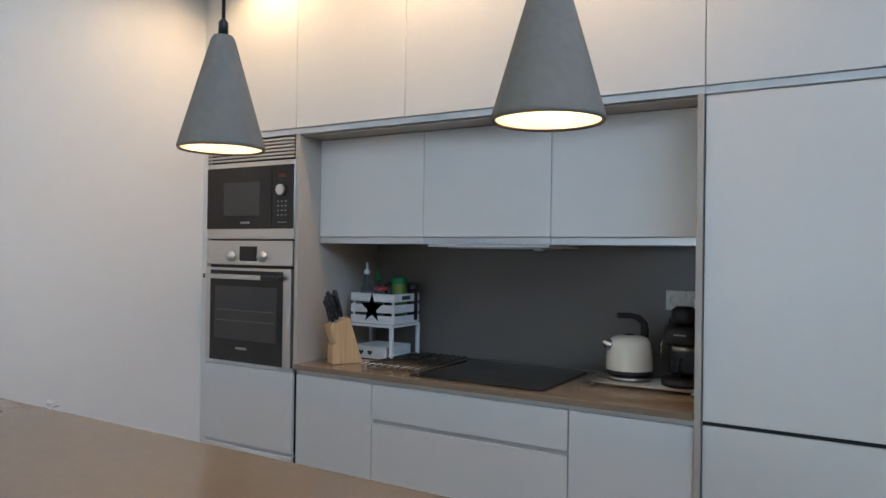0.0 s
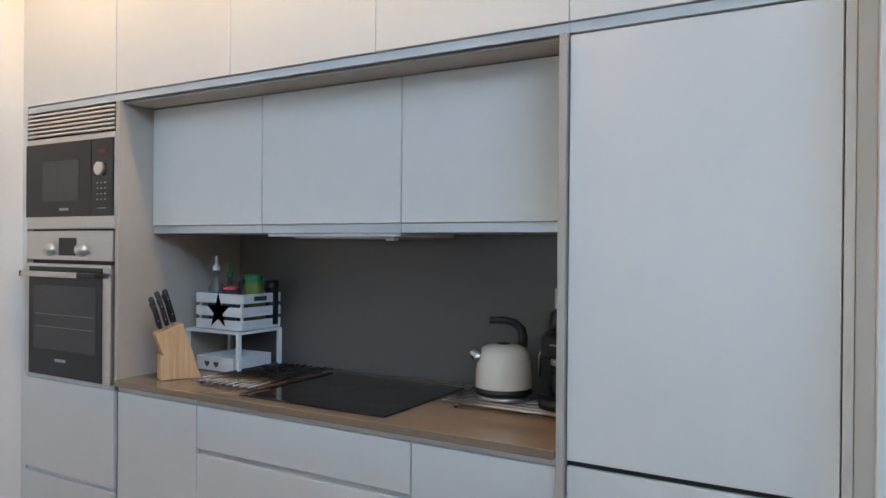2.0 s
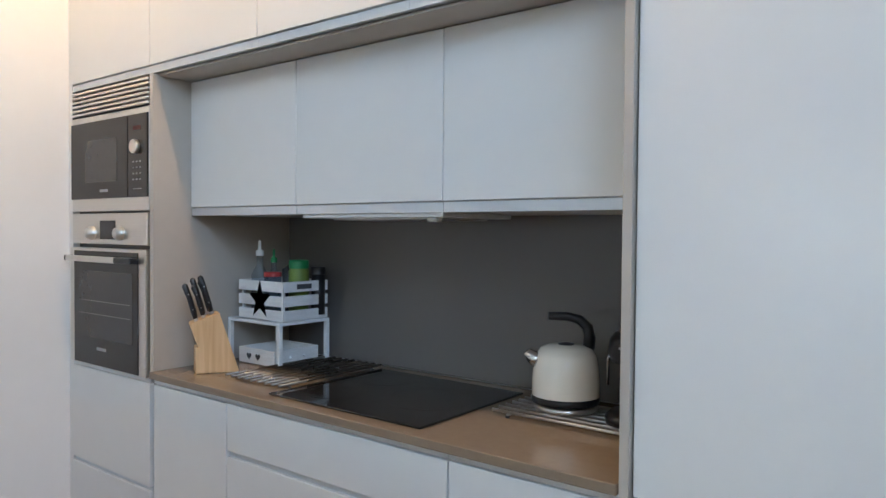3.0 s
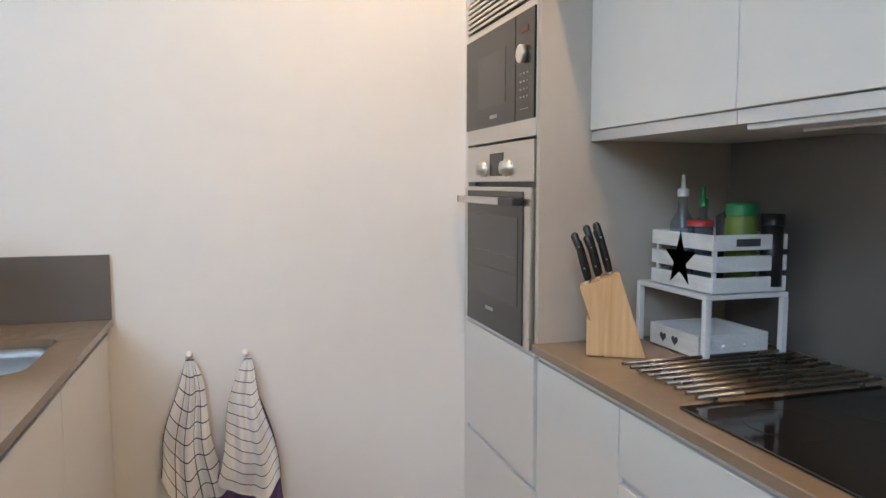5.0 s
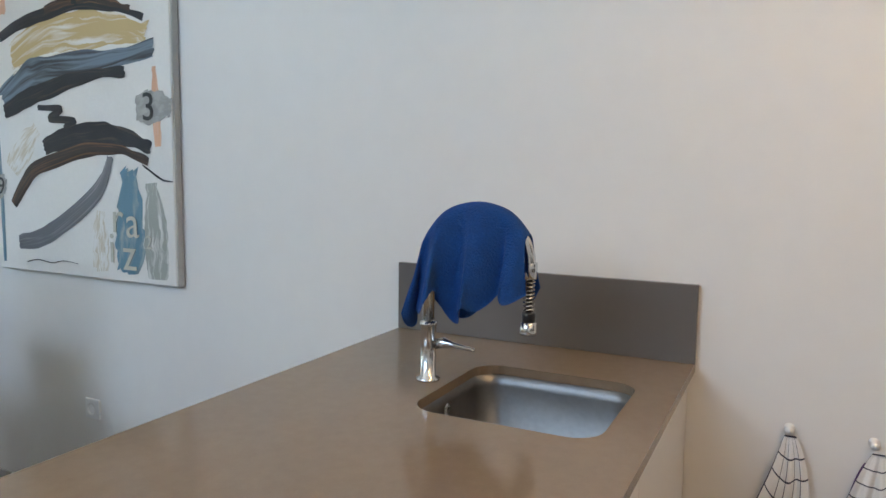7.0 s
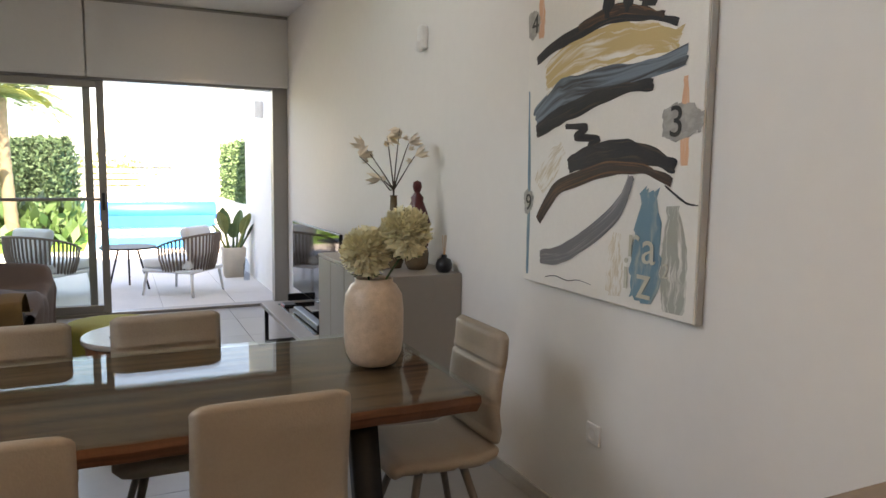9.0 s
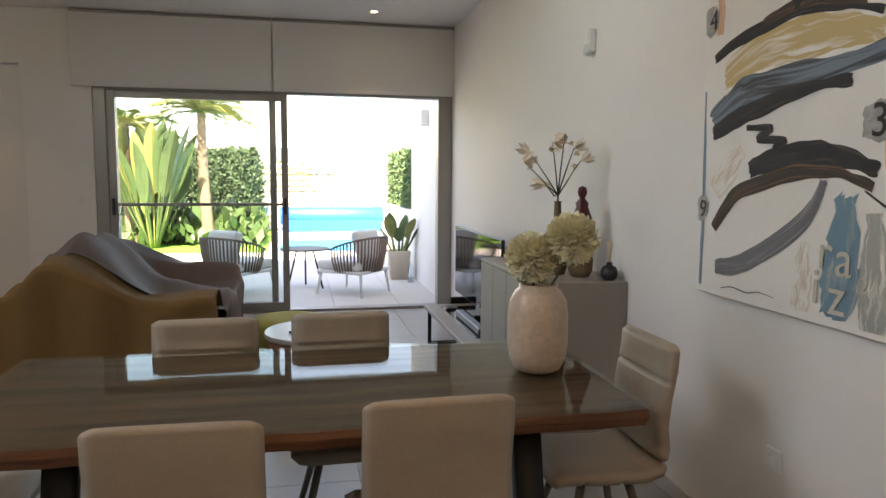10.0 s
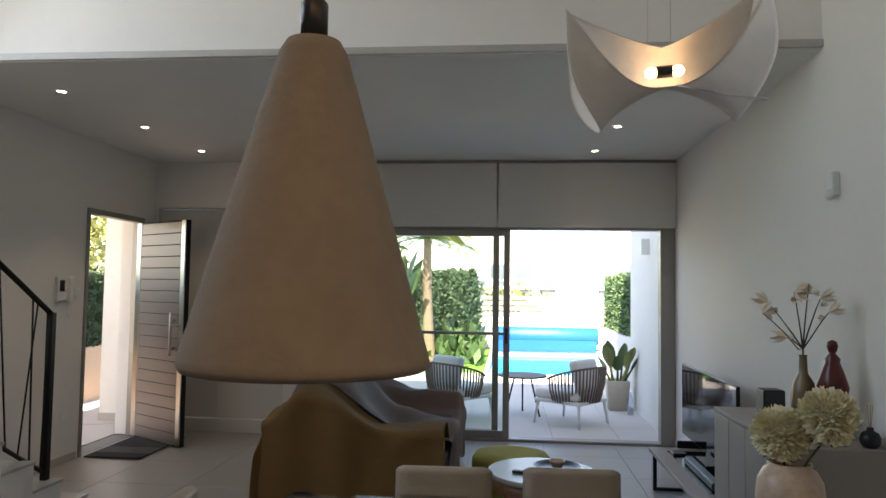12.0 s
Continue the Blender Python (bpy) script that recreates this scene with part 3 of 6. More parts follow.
for i, (a, b) in enumerate(zip(UX, UX[1:])):
    u = thing("upper_cabinet", "off-white handleless upper kitchen cabinet reaching the ceiling", "cabinet", (0, 0, 0), 0, "upper cabinets")
    part("body", box(a, b - 0.001, 0.021, 0.615, 1.992, 2.825), M_CAB, u)
    front(u, "door", a, b, 1.992, 2.80)
    part("grip_profile", box(a, b - 0.001, 0.006, 0.022, 1.966, 1.990), M_GROOVE, u, "pale metal grip profile")
# tall oven column
oc = thing("oven_cabinet", "tall off-white cabinet housing the oven and microwave", "cabinet")
part("filler", box(0.001, 0.034, 0.004, 0.6, 0.1, 2.8, 0.001), M_CAB, oc)
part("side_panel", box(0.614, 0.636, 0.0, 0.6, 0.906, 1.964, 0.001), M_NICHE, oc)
front(oc, "drawer_front", 0.035, 0.612, 0.515, 0.885)
front(oc, "drawer_front", 0.035, 0.612, 0.10, 0.500)
part("grip_profile", box(0.035, 0.612, 0.005, 0.02, 0.886, 0.905), M_GROOVE, oc)
part("grip_profile", box(0.035, 0.612, 0.012, 0.022, 0.498, 0.517), M_GROOVE, oc)
part("body", box(0.035, 0.612, 0.03, 0.6, 0.1, 1.96), M_BLACK, oc)
vg = thing("vent_grille", "brushed steel louvred vent grille above the microwave", "vent")
for i in range(6):
    z = 1.862 + i * 0.0165
    part("slat", box(0.04, 0.610, -0.004, 0.012, z, z + 0.0105, 0.003, 2), M_STEEL, vg)
mw = thing("microwave", "built-in black glass microwave with steel trim", "microwave")
part("trim", box(0.04, 0.610, 0.0, 0.03, 1.49, 1.855, 0.002), M_STEEL, mw)
part("door", box(0.042, 0.475, -0.006, 0.004, 1.538, 1.832, 0.002), M_BGLASS, mw)
part("window", box(0.16, 0.40, -0.0075, -0.005, 1.60, 1.76, 0.001), M_WGLASS, mw)
part("control_panel", box(0.478, 0.608, -0.006, 0.004, 1.538, 1.832, 0.002), M_BGLASS, mw)
part("knob", cyl(0.025, 0, 0.015, 24, pose(0.537, -0.006, 1.716, 90)), M_STEEL, mw, "round steel dial")
for i in range(4):
    for j in range(3):
        part("button", box(0.512 + j * 0.023, 0.522 + j * 0.023, -0.0075, -0.0055, 1.598 + i * 0.021, 1.603 + i * 0.021), M_MARK, mw)
part("door_button", box(0.515, 0.57, -0.0075, -0.0055, 1.566, 1.569), M_MARK, mw)
part("display", box(0.515, 0.565, -0.0075, -0.0055, 1.775, 1.79), mat("red_digits", (0.08, 0.008, 0.008), 0.4), mw)
part("badge", box(0.275, 0.335, -0.0075, -0.0055, 1.562, 1.572), M_MARK, mw)
ov = thing("oven", "built-in steel oven with black glass door", "oven")
part("control_panel", box(0.048, 0.606, -0.004, 0.03, 1.367, 1.482, 0.002), M_STEEL, ov)
part("display", box(0.27, 0.385, -0.0055, -0.003, 1.385, 1.455, 0.001), M_BGLASS, ov)
for x in (0.215, 0.425):
    part("knob", lathe([(0.026, 0), (0.026, 0.012), (0.021, 0.014), (0.019, 0.024), (0.0005, 0.026)], 24, pose(x, -0.004, 1.408, 90)), M_STEEL, ov)
part("door", box(0.048, 0.606, -0.012, 0.02, 0.903, 1.352, 0.002), M_STEEL, ov)
part("glass", box(0.083, 0.56, -0.0145, -0.011, 0.906, 1.340, 0.001), M_BGLASS, ov)
part("window", box(0.115, 0.525, -0.016, -0.0135, 1.01, 1.265, 0.001), M_WGLASS, ov)
bm = box(0.08, 0.45, -0.048, -0.030, 1.30, 1.322, 0.004, 2)
part("handle", bm, M_STEEL, ov, "flat steel bar handle")
bm = box(0.45, 0.565, -0.048, -0.014, 1.30, 1.322, 0.004, 2)
part("handle_mount", bm, M_BLACK, ov)
part("handle_mount", box(0.066, 0.079, -0.047, -0.014, 1.30, 1.322, 0.003), M_BLACK, ov)
part("badge", box(0.265, 0.335, -0.0165, -0.0140, 0.965, 0.976), M_MARK, ov)
bm = bmesh.new()
for z in (1.10, 1.15):
    add_box(bm, 0.13, 0.51, -0.0166, -0.0158, z, z + 0.002)
part("shelf_rail", bm, M_LEG, ov)

# base units under the worktop
for nm, a, b, gaps, lab in (("base_cabinet", 0.636, 1.058, (), "off-white handleless base cabinet with one door"),
                            ("drawer_unit", 1.060, 1.924, (0.735, 0.47), "wide off-white handleless drawer unit under the hob"),
                            ("base_cabinet", 1.926, 2.355, (), "off-white handleless base cabinet with one door")):
    u = thing(nm, lab, "cabinet")
    zs = [0.885, *gaps, 0.10]
    for k, (t, l) in enumerate(zip(zs, zs[1:])):
        front(u, "drawer_front" if gaps else "door", a, b, l + (0.0 if k == len(zs) - 2 else 0.0), t - (0.016 if k else 0))
        if k:
            part("grip_profile", box(a, b, 0.012, 0.022, t - 0.018, t + 0.002), M_GROOVE, u)
    part("body", box(a, b, 0.021, 0.58, 0.1, 0.886), M_CAB, u)
    part("grip_profile", box(a, b, 0.004, 0.02, 0.887, 0.9035), M_GROOVE, u)
pl = structure("baseboard_plinth", box(0.035, 2.97, 0.05, 0.066, 0, 0.1), M_CAB, "recessed off-white plinth under the kitchen units", "plinth")
tagged(link("worktop", box(0.637, 2.354, -0.018, 0.598, 0.906, 0.93, 0.002), M_TOP), "glossy brown composite kitchen worktop", "worktop")
nc = thing("worktop_niche", "taupe lined niche with dark composite splashback above the worktop", "niche")
part("splashback", box(0.637, 2.354, 0.599, 0.612, 0.931, 1.963), M_SPLASH, nc, "dark taupe composite splashback")
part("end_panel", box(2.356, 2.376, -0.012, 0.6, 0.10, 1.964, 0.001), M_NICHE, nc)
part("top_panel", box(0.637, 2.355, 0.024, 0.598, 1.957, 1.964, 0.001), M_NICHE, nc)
for a, b in ((0.637, 1.21), (1.21, 1.79), (1.79, 2.354)):
    u = thing("wall_cabinet", "off-white handleless wall cabinet set back in the niche", "cabinet", (0, 0, 0), 0, "wall cabinets in the niche")
    part("body", box(a + 0.001, b - 0.001, 0.166, 0.597, 1.477, 1.955), M_CAB, u)
    front(u, "door", a, b, 1.503, 1.955, 0.145)
    part("grip_profile", box(a + 0.001, b - 0.001, 0.150, 0.165, 1.475, 1.501), M_GROOVE, u)
hd = thing("extractor_hood", "slim steel extractor hood under the wall cabinet", "hood")
part("body", box(1.225, 1.78, 0.16, 0.50, 1.463, 1.475, 0.002), M_WMETAL, hd)
part("filter", box(1.28, 1.72, 0.24, 0.46, 1.458, 1.4635, 0.001), M_STEEL, hd)
part("switch", box(1.70, 1.735, 0.19, 0.22, 1.450, 1.4625, 0.003), M_CUSH, hd)
fr = thing("fridge_cabinet", "tall off-white fridge unit with flush doors", "fridge")
part("body", box(2.378, 2.97, 0.022, 0.6, 0.1, 1.965), M_CAB, fr)
front(fr, "door", 2.379, 2.970, 0.905, 1.958)
front(fr, "door", 2.379, 2.970, 0.10, 0.893)
# shade in the door gap is put in as a black strip
part("gap_shade_strip", box(2.379, 2.970, 0.014, 0.021, 0.885, 0.912), M_BLACK, fr, "black strip standing in for the shade in the gap between the fridge doors")
part("end_panel", box(2.972, 2.992, 0.0, 0.6, 0.0, 2.82, 0.001), M_CAB, fr)
structure("trim_fridge_filler", box(2.9935, 3.029, 0.01, 0.6, 0, 2.82), M_WALL, "narrow off-white filler beside the fridge unit", "trim")

# hob and things on the worktop
hob = thing("hob", "black glass induction hob set on the worktop", "hob", (0, 0, 0.9305))
part("glass", box(1.225, 1.815, 0.03, 0.525, 0, 0.006, 0.002), M_BGLASS, hob)
bm = bmesh.new()
for x, y, r in ((1.37, 0.16, 0.08), (1.37, 0.40, 0.09), (1.65, 0.28, 0.13)):
    add_lathe(bm, [(r, 0.0062), (r + 0.002, 0.0064), (r + 0.003, 0.0062)], 40, pose(x, y, 0))
part("cooking_zone", bm, mat("zone_print", (0.016, 0.016, 0.016), 0.12), hob)


M_ROD = mat("dark_steel_rod", (0.22, 0.20, 0.18), 0.28, 1.0)


def bar_rack(at, nx, length, gap, rz, label, metal):
    o = thing("trivet_rack", label, "trivet", at, rz)
    for i in range(nx):
        part("bar", tube([(i * gap, 0, 0.016), (i * gap, length, 0.016)], 0.0045, 8), metal, o)
    for y in (0.1 * length, 0.9 * length):
        part("cross_bar", tube([(0, y, 0.008), ((nx - 1) * gap, y, 0.008)], 0.004, 8), metal, o)
    for x in (0, (nx - 1) * gap):
        for y in (0.1 * length, 0.9 * length):
            part("foot", cyl(0.006, 0, 0.006, 10, pose(x, y, 0)), M_BLACK, o)
    return o


bar_rack((0.945, 0.075, 0.9305), 9, 0.46, 0.034, 0, "bar trivet of dark steel rods on the worktop and hob edge", M_ROD)
bar_rack((2.345, 0.265, 0.9305), 7, 0.47, 0.034, 90, "chromed bar trivet under kettle and coffee maker", M_STEEL)

kb = thing("knife_block", "beech knife block with black-handled knives on the worktop", "knife block", (0.80, 0.135, 0.931), 62)
kb.matrix_basis = pose(0.80, 0.135, 0.931, 0, 0, 62) @ Matrix.Diagonal((0.86, 0.82, 0.97, 1))
bm = bmesh.new()
outline = [(-0.03, 0), (0.09, 0), (0.012, 0.215), (-0.10, 0.178)]
va = [bm.verts.new((x, -0.045, z)) for x, z in outline]
vb = [bm.verts.new((x, 0.045, z)) for x, z in outline]
bm.faces.new(va)
bm.faces.new(list(reversed(vb)))
for i in range(4):
    bm.faces.new((va[(i + 1) % 4], va[i], vb[i], vb[(i + 1) % 4]))
bmesh.ops.recalc_face_normals(bm, faces=bm.faces)
bmesh.ops.bevel(bm, geom=bm.edges[:], offset=0.003, segments=2, affect="EDGES")
part("block", bm, M_BLOCK, kb)
part("foot", box(-0.078, -0.031, -0.043, 0.043, 0.0, 0.095, 0.004, 2), M_BLOCK, kb)
KD = Vector((-0.30, 0, 0.95)).normalized()
for i, (u, v, s) in enumerate(((-0.075, -0.030, 1.15), (-0.072, 0.012, 0.95), (-0.045, -0.012, 1.0), (-0.04, 0.030, 1.2), (-0.012, 0.005, 1.2), (-0.015, 0.034, 1.05))):
    base = Vector((u, v, 0.182 + (u + 0.095) * 0.32))
    k = part("knife", tube([base - KD * 0.004, base + KD * 0.008], 0.008, 8), M_STEEL, kb)
    part("handle", tube([base + KD * 0.008, base + KD * 0.03 * s, base + KD * 0.08 * s, base + KD * 0.112 * s + Vector((-0.004, 0, 0)), base + KD * 0.118 * s + Vector((-0.006, 0, 0))], [0.009, 0.011, 0.010, 0.012, 0.006], 10), M_BLACK, k)
    for q in (0.035, 0.085):
        part("rivet", ball(0.0035, 1, (1, 1, 1), Matrix.Translation(base + KD * q * s + Vector((0, -0.010, 0)))), M_CHROME, k)

sh = thing("counter_shelf", "white metal shelf riser standing on the worktop", "shelf", (0, 0, 0.9305))
SX0, SX1, SY0, SY1, SZ = 0.655, 0.955, 0.29, 0.53, 0.165
bm = box(SX0, SX1, SY0, SY1, SZ - 0.012, SZ, 0.002)
part("top", bm, M_WMETAL, sh)
for x in (SX0 + 0.008, SX1 - 0.008):
    for y in (SY0 + 0.008, SY1 - 0.008):
        part("leg", box(x - 0.008, x + 0.008, y - 0.008, y + 0.008, 0, SZ - 0.012, 0.001), M_WMETAL, sh)


def crate(name, at, w, d, h, rows, label, star=False):
    o = thing(name, label, "crate", at)
    sl = h / rows
    for i in range(rows):
        z0, z1 = i * sl + 0.002, (i + 1) * sl - (0.012 if rows > 1 else 0)
        part("slat", box(0, w, 0, 0.008, z0, z1, 0.0015), M_CRATE, o)
        part("slat", box(0, w, d - 0.008, d, z0, z1, 0.0015), M_CRATE, o)
        part("slat", box(0, 0.008, 0.008, d - 0.008, z0, z1, 0.0015), M_CRATE, o)
        part("slat", box(w - 0.008, w, 0.008, d - 0.008, z0, z1, 0.0015), M_CRATE, o)
    part("bottom", box(0.008, w - 0.008, 0.008, d - 0.008, 0.003, 0.010), M_CRATE, o)
    for x in (0.010, w - 0.018):
        for y in (0.009, d - 0.018):
            if rows > 1:
                part("corner_post", box(x, x + 0.009, y, y + 0.009, 0.01, h - 0.014), M_CRATE, o)
    if star:
        bm = bmesh.new()
        vs = [bm.verts.new((w / 2 + (0.067 if i % 2 == 0 else 0.027) * math.sin(i * math.pi / 5), -0.0012, h / 2 - 0.004 + (0.075 if i % 2 == 0 else 0.03) * math.cos(i * math.pi / 5))) for i in range(10)]
        bm.faces.new(vs)
        g = bmesh.ops.solidify(bm, geom=bm.faces[:], thickness=0.001)
        part("star", bm, M_DARKGREY, o, "dark grey printed star")
        bm = box(w, w + 0.001, d * 0.3, d * 0.62, h - 0.04, h - 0.022, 0.0)
        part("grip_hole", bm, M_DARKGREY, o)
    else:
        for x in (w * 0.3, w * 0.55):
            bm = bmesh.new()
            pts = [(16 * math.sin(a) ** 3, 13 * math.cos(a) - 5 * math.cos(2 * a) - 2 * math.cos(3 * a) - math.cos(4 * a)) for a in [2 * math.pi * i / 24 for i in range(24)]]
            bm.faces.new([bm.verts.new((x + p * 0.0009, -0.001, h / 2 + q * 0.0009)) for p, q in pts])
            part("heart", bm, M_DARKGREY, o)
        for y in (d * 0.35, d * 0.65):
            part("knob", ball(0.006, 1, (1, 1, 1), Matrix.Translation((w + 0.004, y, h / 2))), M_WMETAL, o)
    return o


crate("wooden_crate", (0.70, 0.305, 0.9305 + SZ + 0.001), 0.255, 0.215, 0.155, 3, "whitewashed wooden crate with a dark star, holding spice jars", True)
crate("wooden_tray", (0.71, 0.30, 0.931), 0.205, 0.21, 0.058, 1, "low white wooden tray with cut-out hearts under the shelf")
CZ = 0.9305 + SZ + 0.013


def bottle(name, label, x, y, prof, material, cap=None, capm=None):
    o = thing(name, label, "bottle" if "bottle" in name else "jar", (x, y, CZ))
    part("body", lathe(prof, 20), material, o)
    if cap:
        part("cap", lathe(cap, 20), capm, o)
    return o


bottle("oil_bottle", "clear glass oil bottle with pourer", 0.755, 0.36, [(0.001, 0), (0.030, 0.002), (0.031, 0.15), (0.012, 0.185), (0.012, 0.22)], M_CLEAR,
       [(0.015, 0.22), (0.015, 0.238), (0.006, 0.243), (0.005, 0.275), (0.001, 0.278)], M_WMETAL)
bottle("oil_bottle", "clear glass bottle with green pourer", 0.80, 0.39, [(0.001, 0), (0.026, 0.002), (0.026, 0.14), (0.010, 0.17), (0.010, 0.195)], M_CLEAR,
       [(0.012, 0.195), (0.012, 0.212), (0.005, 0.216), (0.004, 0.245), (0.001, 0.246)], M_GREENLID)
bottle("pepper_mill", "dark wooden pepper mill in the crate", 0.835, 0.43, [(0.001, 0), (0.025, 0), (0.02, 0.1), (0.024, 0.17), (0.001, 0.185)], M_BLACK)
bottle("spice_jar", "instant coffee jar with green lid and lime label", 0.895, 0.43, [(0.001, 0), (0.037, 0.002), (0.038, 0.165), (0.034, 0.175)], M_LABEL,
       [(0.037, 0.175), (0.038, 0.20), (0.034, 0.206), (0.001, 0.207)], M_GREENLID)
bottle("spice_jar", "small jar with red lid", 0.85, 0.345, [(0.001, 0), (0.03, 0.002), (0.03, 0.145), (0.001, 0.147)], M_CLEAR,
       [(0.032, 0.147), (0.032, 0.162), (0.001, 0.163)], mat("red_lid", (0.35, 0.03, 0.03), 0.4))
bottle("spice_jar", "dark jar with black lid", 0.935, 0.49, [(0.001, 0), (0.026, 0.002), (0.026, 0.15), (0.001, 0.152)], M_BLACK,
       [(0.028, 0.152), (0.028, 0.18), (0.001, 0.181)], M_BLACK)

ke = thing("kettle", "cream enamel electric kettle with black handle", "kettle", (2.035, 0.375, 0.952))
ke.matrix_basis = pose(2.035, 0.375, 0.952) @ Matrix.Diagonal((1.08, 1.08, 0.9, 1))
part("base", lathe([(0.001, 0), (0.075, 0), (0.078, 0.006), (0.078, 0.018), (0.001, 0.02)], 40), M_STEEL, ke)
part("foot_band", lathe([(0.075, 0.021), (0.083, 0.023), (0.084, 0.042), (0.08, 0.044)], 40, None, True), M_BLACK, ke)
part("body", lathe([(0.0835, 0.044), (0.083, 0.09), (0.080, 0.13), (0.074, 0.162), (0.062, 0.182), (0.045, 0.190), (0.001, 0.194)], 48), M_CREAM, ke)
part("lid_knob", lathe([(0.02, 0.190), (0.02, 0.197), (0.001, 0.20)], 20), M_BLACK, ke)
AD = Vector((-0.80, -0.60, 0))
SP = AD.normalized()
hp = [SP * -0.055 + Vector((0, 0, 0.180)), SP * -0.058 + Vector((0, 0, 0.215)), SP * -0.052 + Vector((0, 0, 0.245)), SP * -0.03 + Vector((0, 0, 0.268)), SP * 0.0 + Vector((0, 0, 0.276)), SP * 0.045 + Vector((0, 0, 0.277))]
part("handle", tube(hp, [0.016, 0.015, 0.0145, 0.014, 0.0135, 0.012], 14), M_BLACK, ke, "curved black plastic handle")
sp = [SP * 0.066 + Vector((0, 0, 0.145)), SP * 0.082 + Vector((0, 0, 0.155)), SP * 0.098 + Vector((0, 0, 0.172))]
part("spout", tube(sp, [0.026, 0.020, 0.010], 16), M_CHROME, ke, "chromed spout")

cm = thing("coffee_maker", "small black espresso coffee maker with glass jug", "coffee maker", (2.245, 0.36, 0.952), 0)
cm.matrix_basis = pose(2.245, 0.36, 0.952) @ Matrix.Diagonal((0.97, 0.97, 0.85, 1))
part("base", lathe([(0.001, 0), (0.082, 0), (0.084, 0.02), (0.07, 0.035), (0.001, 0.037)], 32), M_BLACK, cm)
part("body", box(-0.07, 0.07, 0.03, 0.10, 0.03, 0.30, 0.02, 3), M_BLACK, cm)
part("head", lathe([(0.001, 0.18), (0.07, 0.18), (0.078, 0.20), (0.074, 0.245), (0.06, 0.265), (0.001, 0.268)], 32), M_BLACK, cm)
part("cap", lathe([(0.03, 0.268), (0.046, 0.275), (0.05, 0.30), (0.045, 0.335), (0.03, 0.348), (0.001, 0.35)], 28), M_BLACK, cm)
part("filter_holder", lathe([(0.03, 0.145), (0.045, 0.15), (0.045, 0.18)], 24, None, True), M_STEEL, cm)
part("steam_pipe", tube([(-0.075, 0, 0.20), (-0.085, 0, 0.18), (-0.085, 0, 0.10)], 0.004, 8), M_CHROME, cm)
part("jug", lathe([(0.001, 0.038), (0.045, 0.04), (0.052, 0.07), (0.048, 0.12), (0.05, 0.13)], 28), M_CLEAR, cm)
part("jug_handle", tube([(0, -0.05, 0.12), (0, -0.085, 0.125), (0, -0.09, 0.09), (0, -0.055, 0.055)], 0.007, 10), M_BLACK, cm)
part("badge", box(-0.022, 0.022, -0.079, -0.076, 0.225, 0.231), M_MARK, cm)

# ---- peninsula ----
PX1, PY0, PY1, PZ = 2.50, -2.005, -1.150, 0.945
SKX0, SKX1, SKY0, SKY1 = 0.262, 0.645, -1.622, -1.237


def rrect(x0, x1, y0, y1, r, n=6):
    out = []
    for cx, cy, a in ((x1 - r, y1 - r, 0), (x0 + r, y1 - r, 90), (x0 + r, y0 + r, 180), (x1 - r, y0 + r, 270)):
        for i in range(n + 1):
            t = radians(a + 90 * i / n)
            out.append((cx + r * math.cos(t), cy + r * math.sin(t)))
    return out


def plate_with_hole(x0, x1, y0, y1, z0, z1, hole):
    """A slab with a rounded opening through it."""
    bm = bmesh.new()
    n = len(hole)
    cx, cy = sum(p[0] for p in hole) / n, sum(p[1] for p in hole) / n

    def to_edge(p):
        dx, dy = p[0] - cx, p[1] - cy
        s = min(((x1 - cx) / dx if dx > 1e-9 else (x0 - cx) / dx if dx < -1e-9 else 1e9), ((y1 - cy) / dy if dy > 1e-9 else (y0 - cy) / dy if dy < -1e-9 else 1e9))
        return (cx + dx * s, cy + dy * s)
    pts = []
    for i in range(n):
        pts.append((hole[i], to_edge(hole[i])))
    corners = [(x1, y1), (x0, y1), (x0, y0), (x1, y0)]
    out = []
    ang = lambda q: math.atan2(q[1] - cy, q[0] - cx) % (2 * math.pi)
    for z, flip in ((z1, False), (z0, True)):
        hv = [bm.verts.new((*p[0], z)) for p in pts]
        ov_ = [bm.verts.new((*p[1], z)) for p in pts]
        for i in range(n):
            j = (i + 1) % n
            vs = [hv[i], ov_[i]]
            a, b = ang(pts[i][1]), ang(pts[j][1])
            two = 2 * math.pi
            for c in sorted(corners, key=lambda q: (ang(q) - a) % two):
                if 0 < (ang(c) - a) % two < (b - a) % two:
                    vs.append(bm.verts.new((*c, z)))
            vs += [ov_[j], hv[j]]
            bm.faces.new(vs if not flip else list(reversed(vs)))
        out.append(hv)
    for i in range(n):
        j = (i + 1) % n
        bm.faces.new((out[0][i], out[0][j], out[1][j], out[1][i]))
    for a, b in ((0, 1), (1, 2), (2, 3), (3, 0)):
        p, q = corners[a], corners[b]
        bm.faces.new([bm.verts.new(v) for v in ((*p, z1), (*p, z0), (*q, z0), (*q, z1))])
    bmesh.ops.remove_doubles(bm, verts=bm.verts, dist=1e-5)
    bmesh.ops.recalc_face_normals(bm, faces=bm.faces)
    return bm


hole = rrect(SKX0, SKX1, SKY0, SKY1, 0.06)
tagged(link("peninsula_worktop", plate_with_hole(0.002, PX1, PY0, PY1, PZ - 0.022, PZ, hole), M_TOP), "glossy brown composite worktop of the kitchen peninsula", "worktop")
us = tagged(link("upstand", box(0.002, 0.020, PY0, PY1 + 0.0, PZ + 0.0005, PZ + 0.2, 0.001), M_SPLASH), "taupe composite upstand on the wall behind the sink", "upstand")
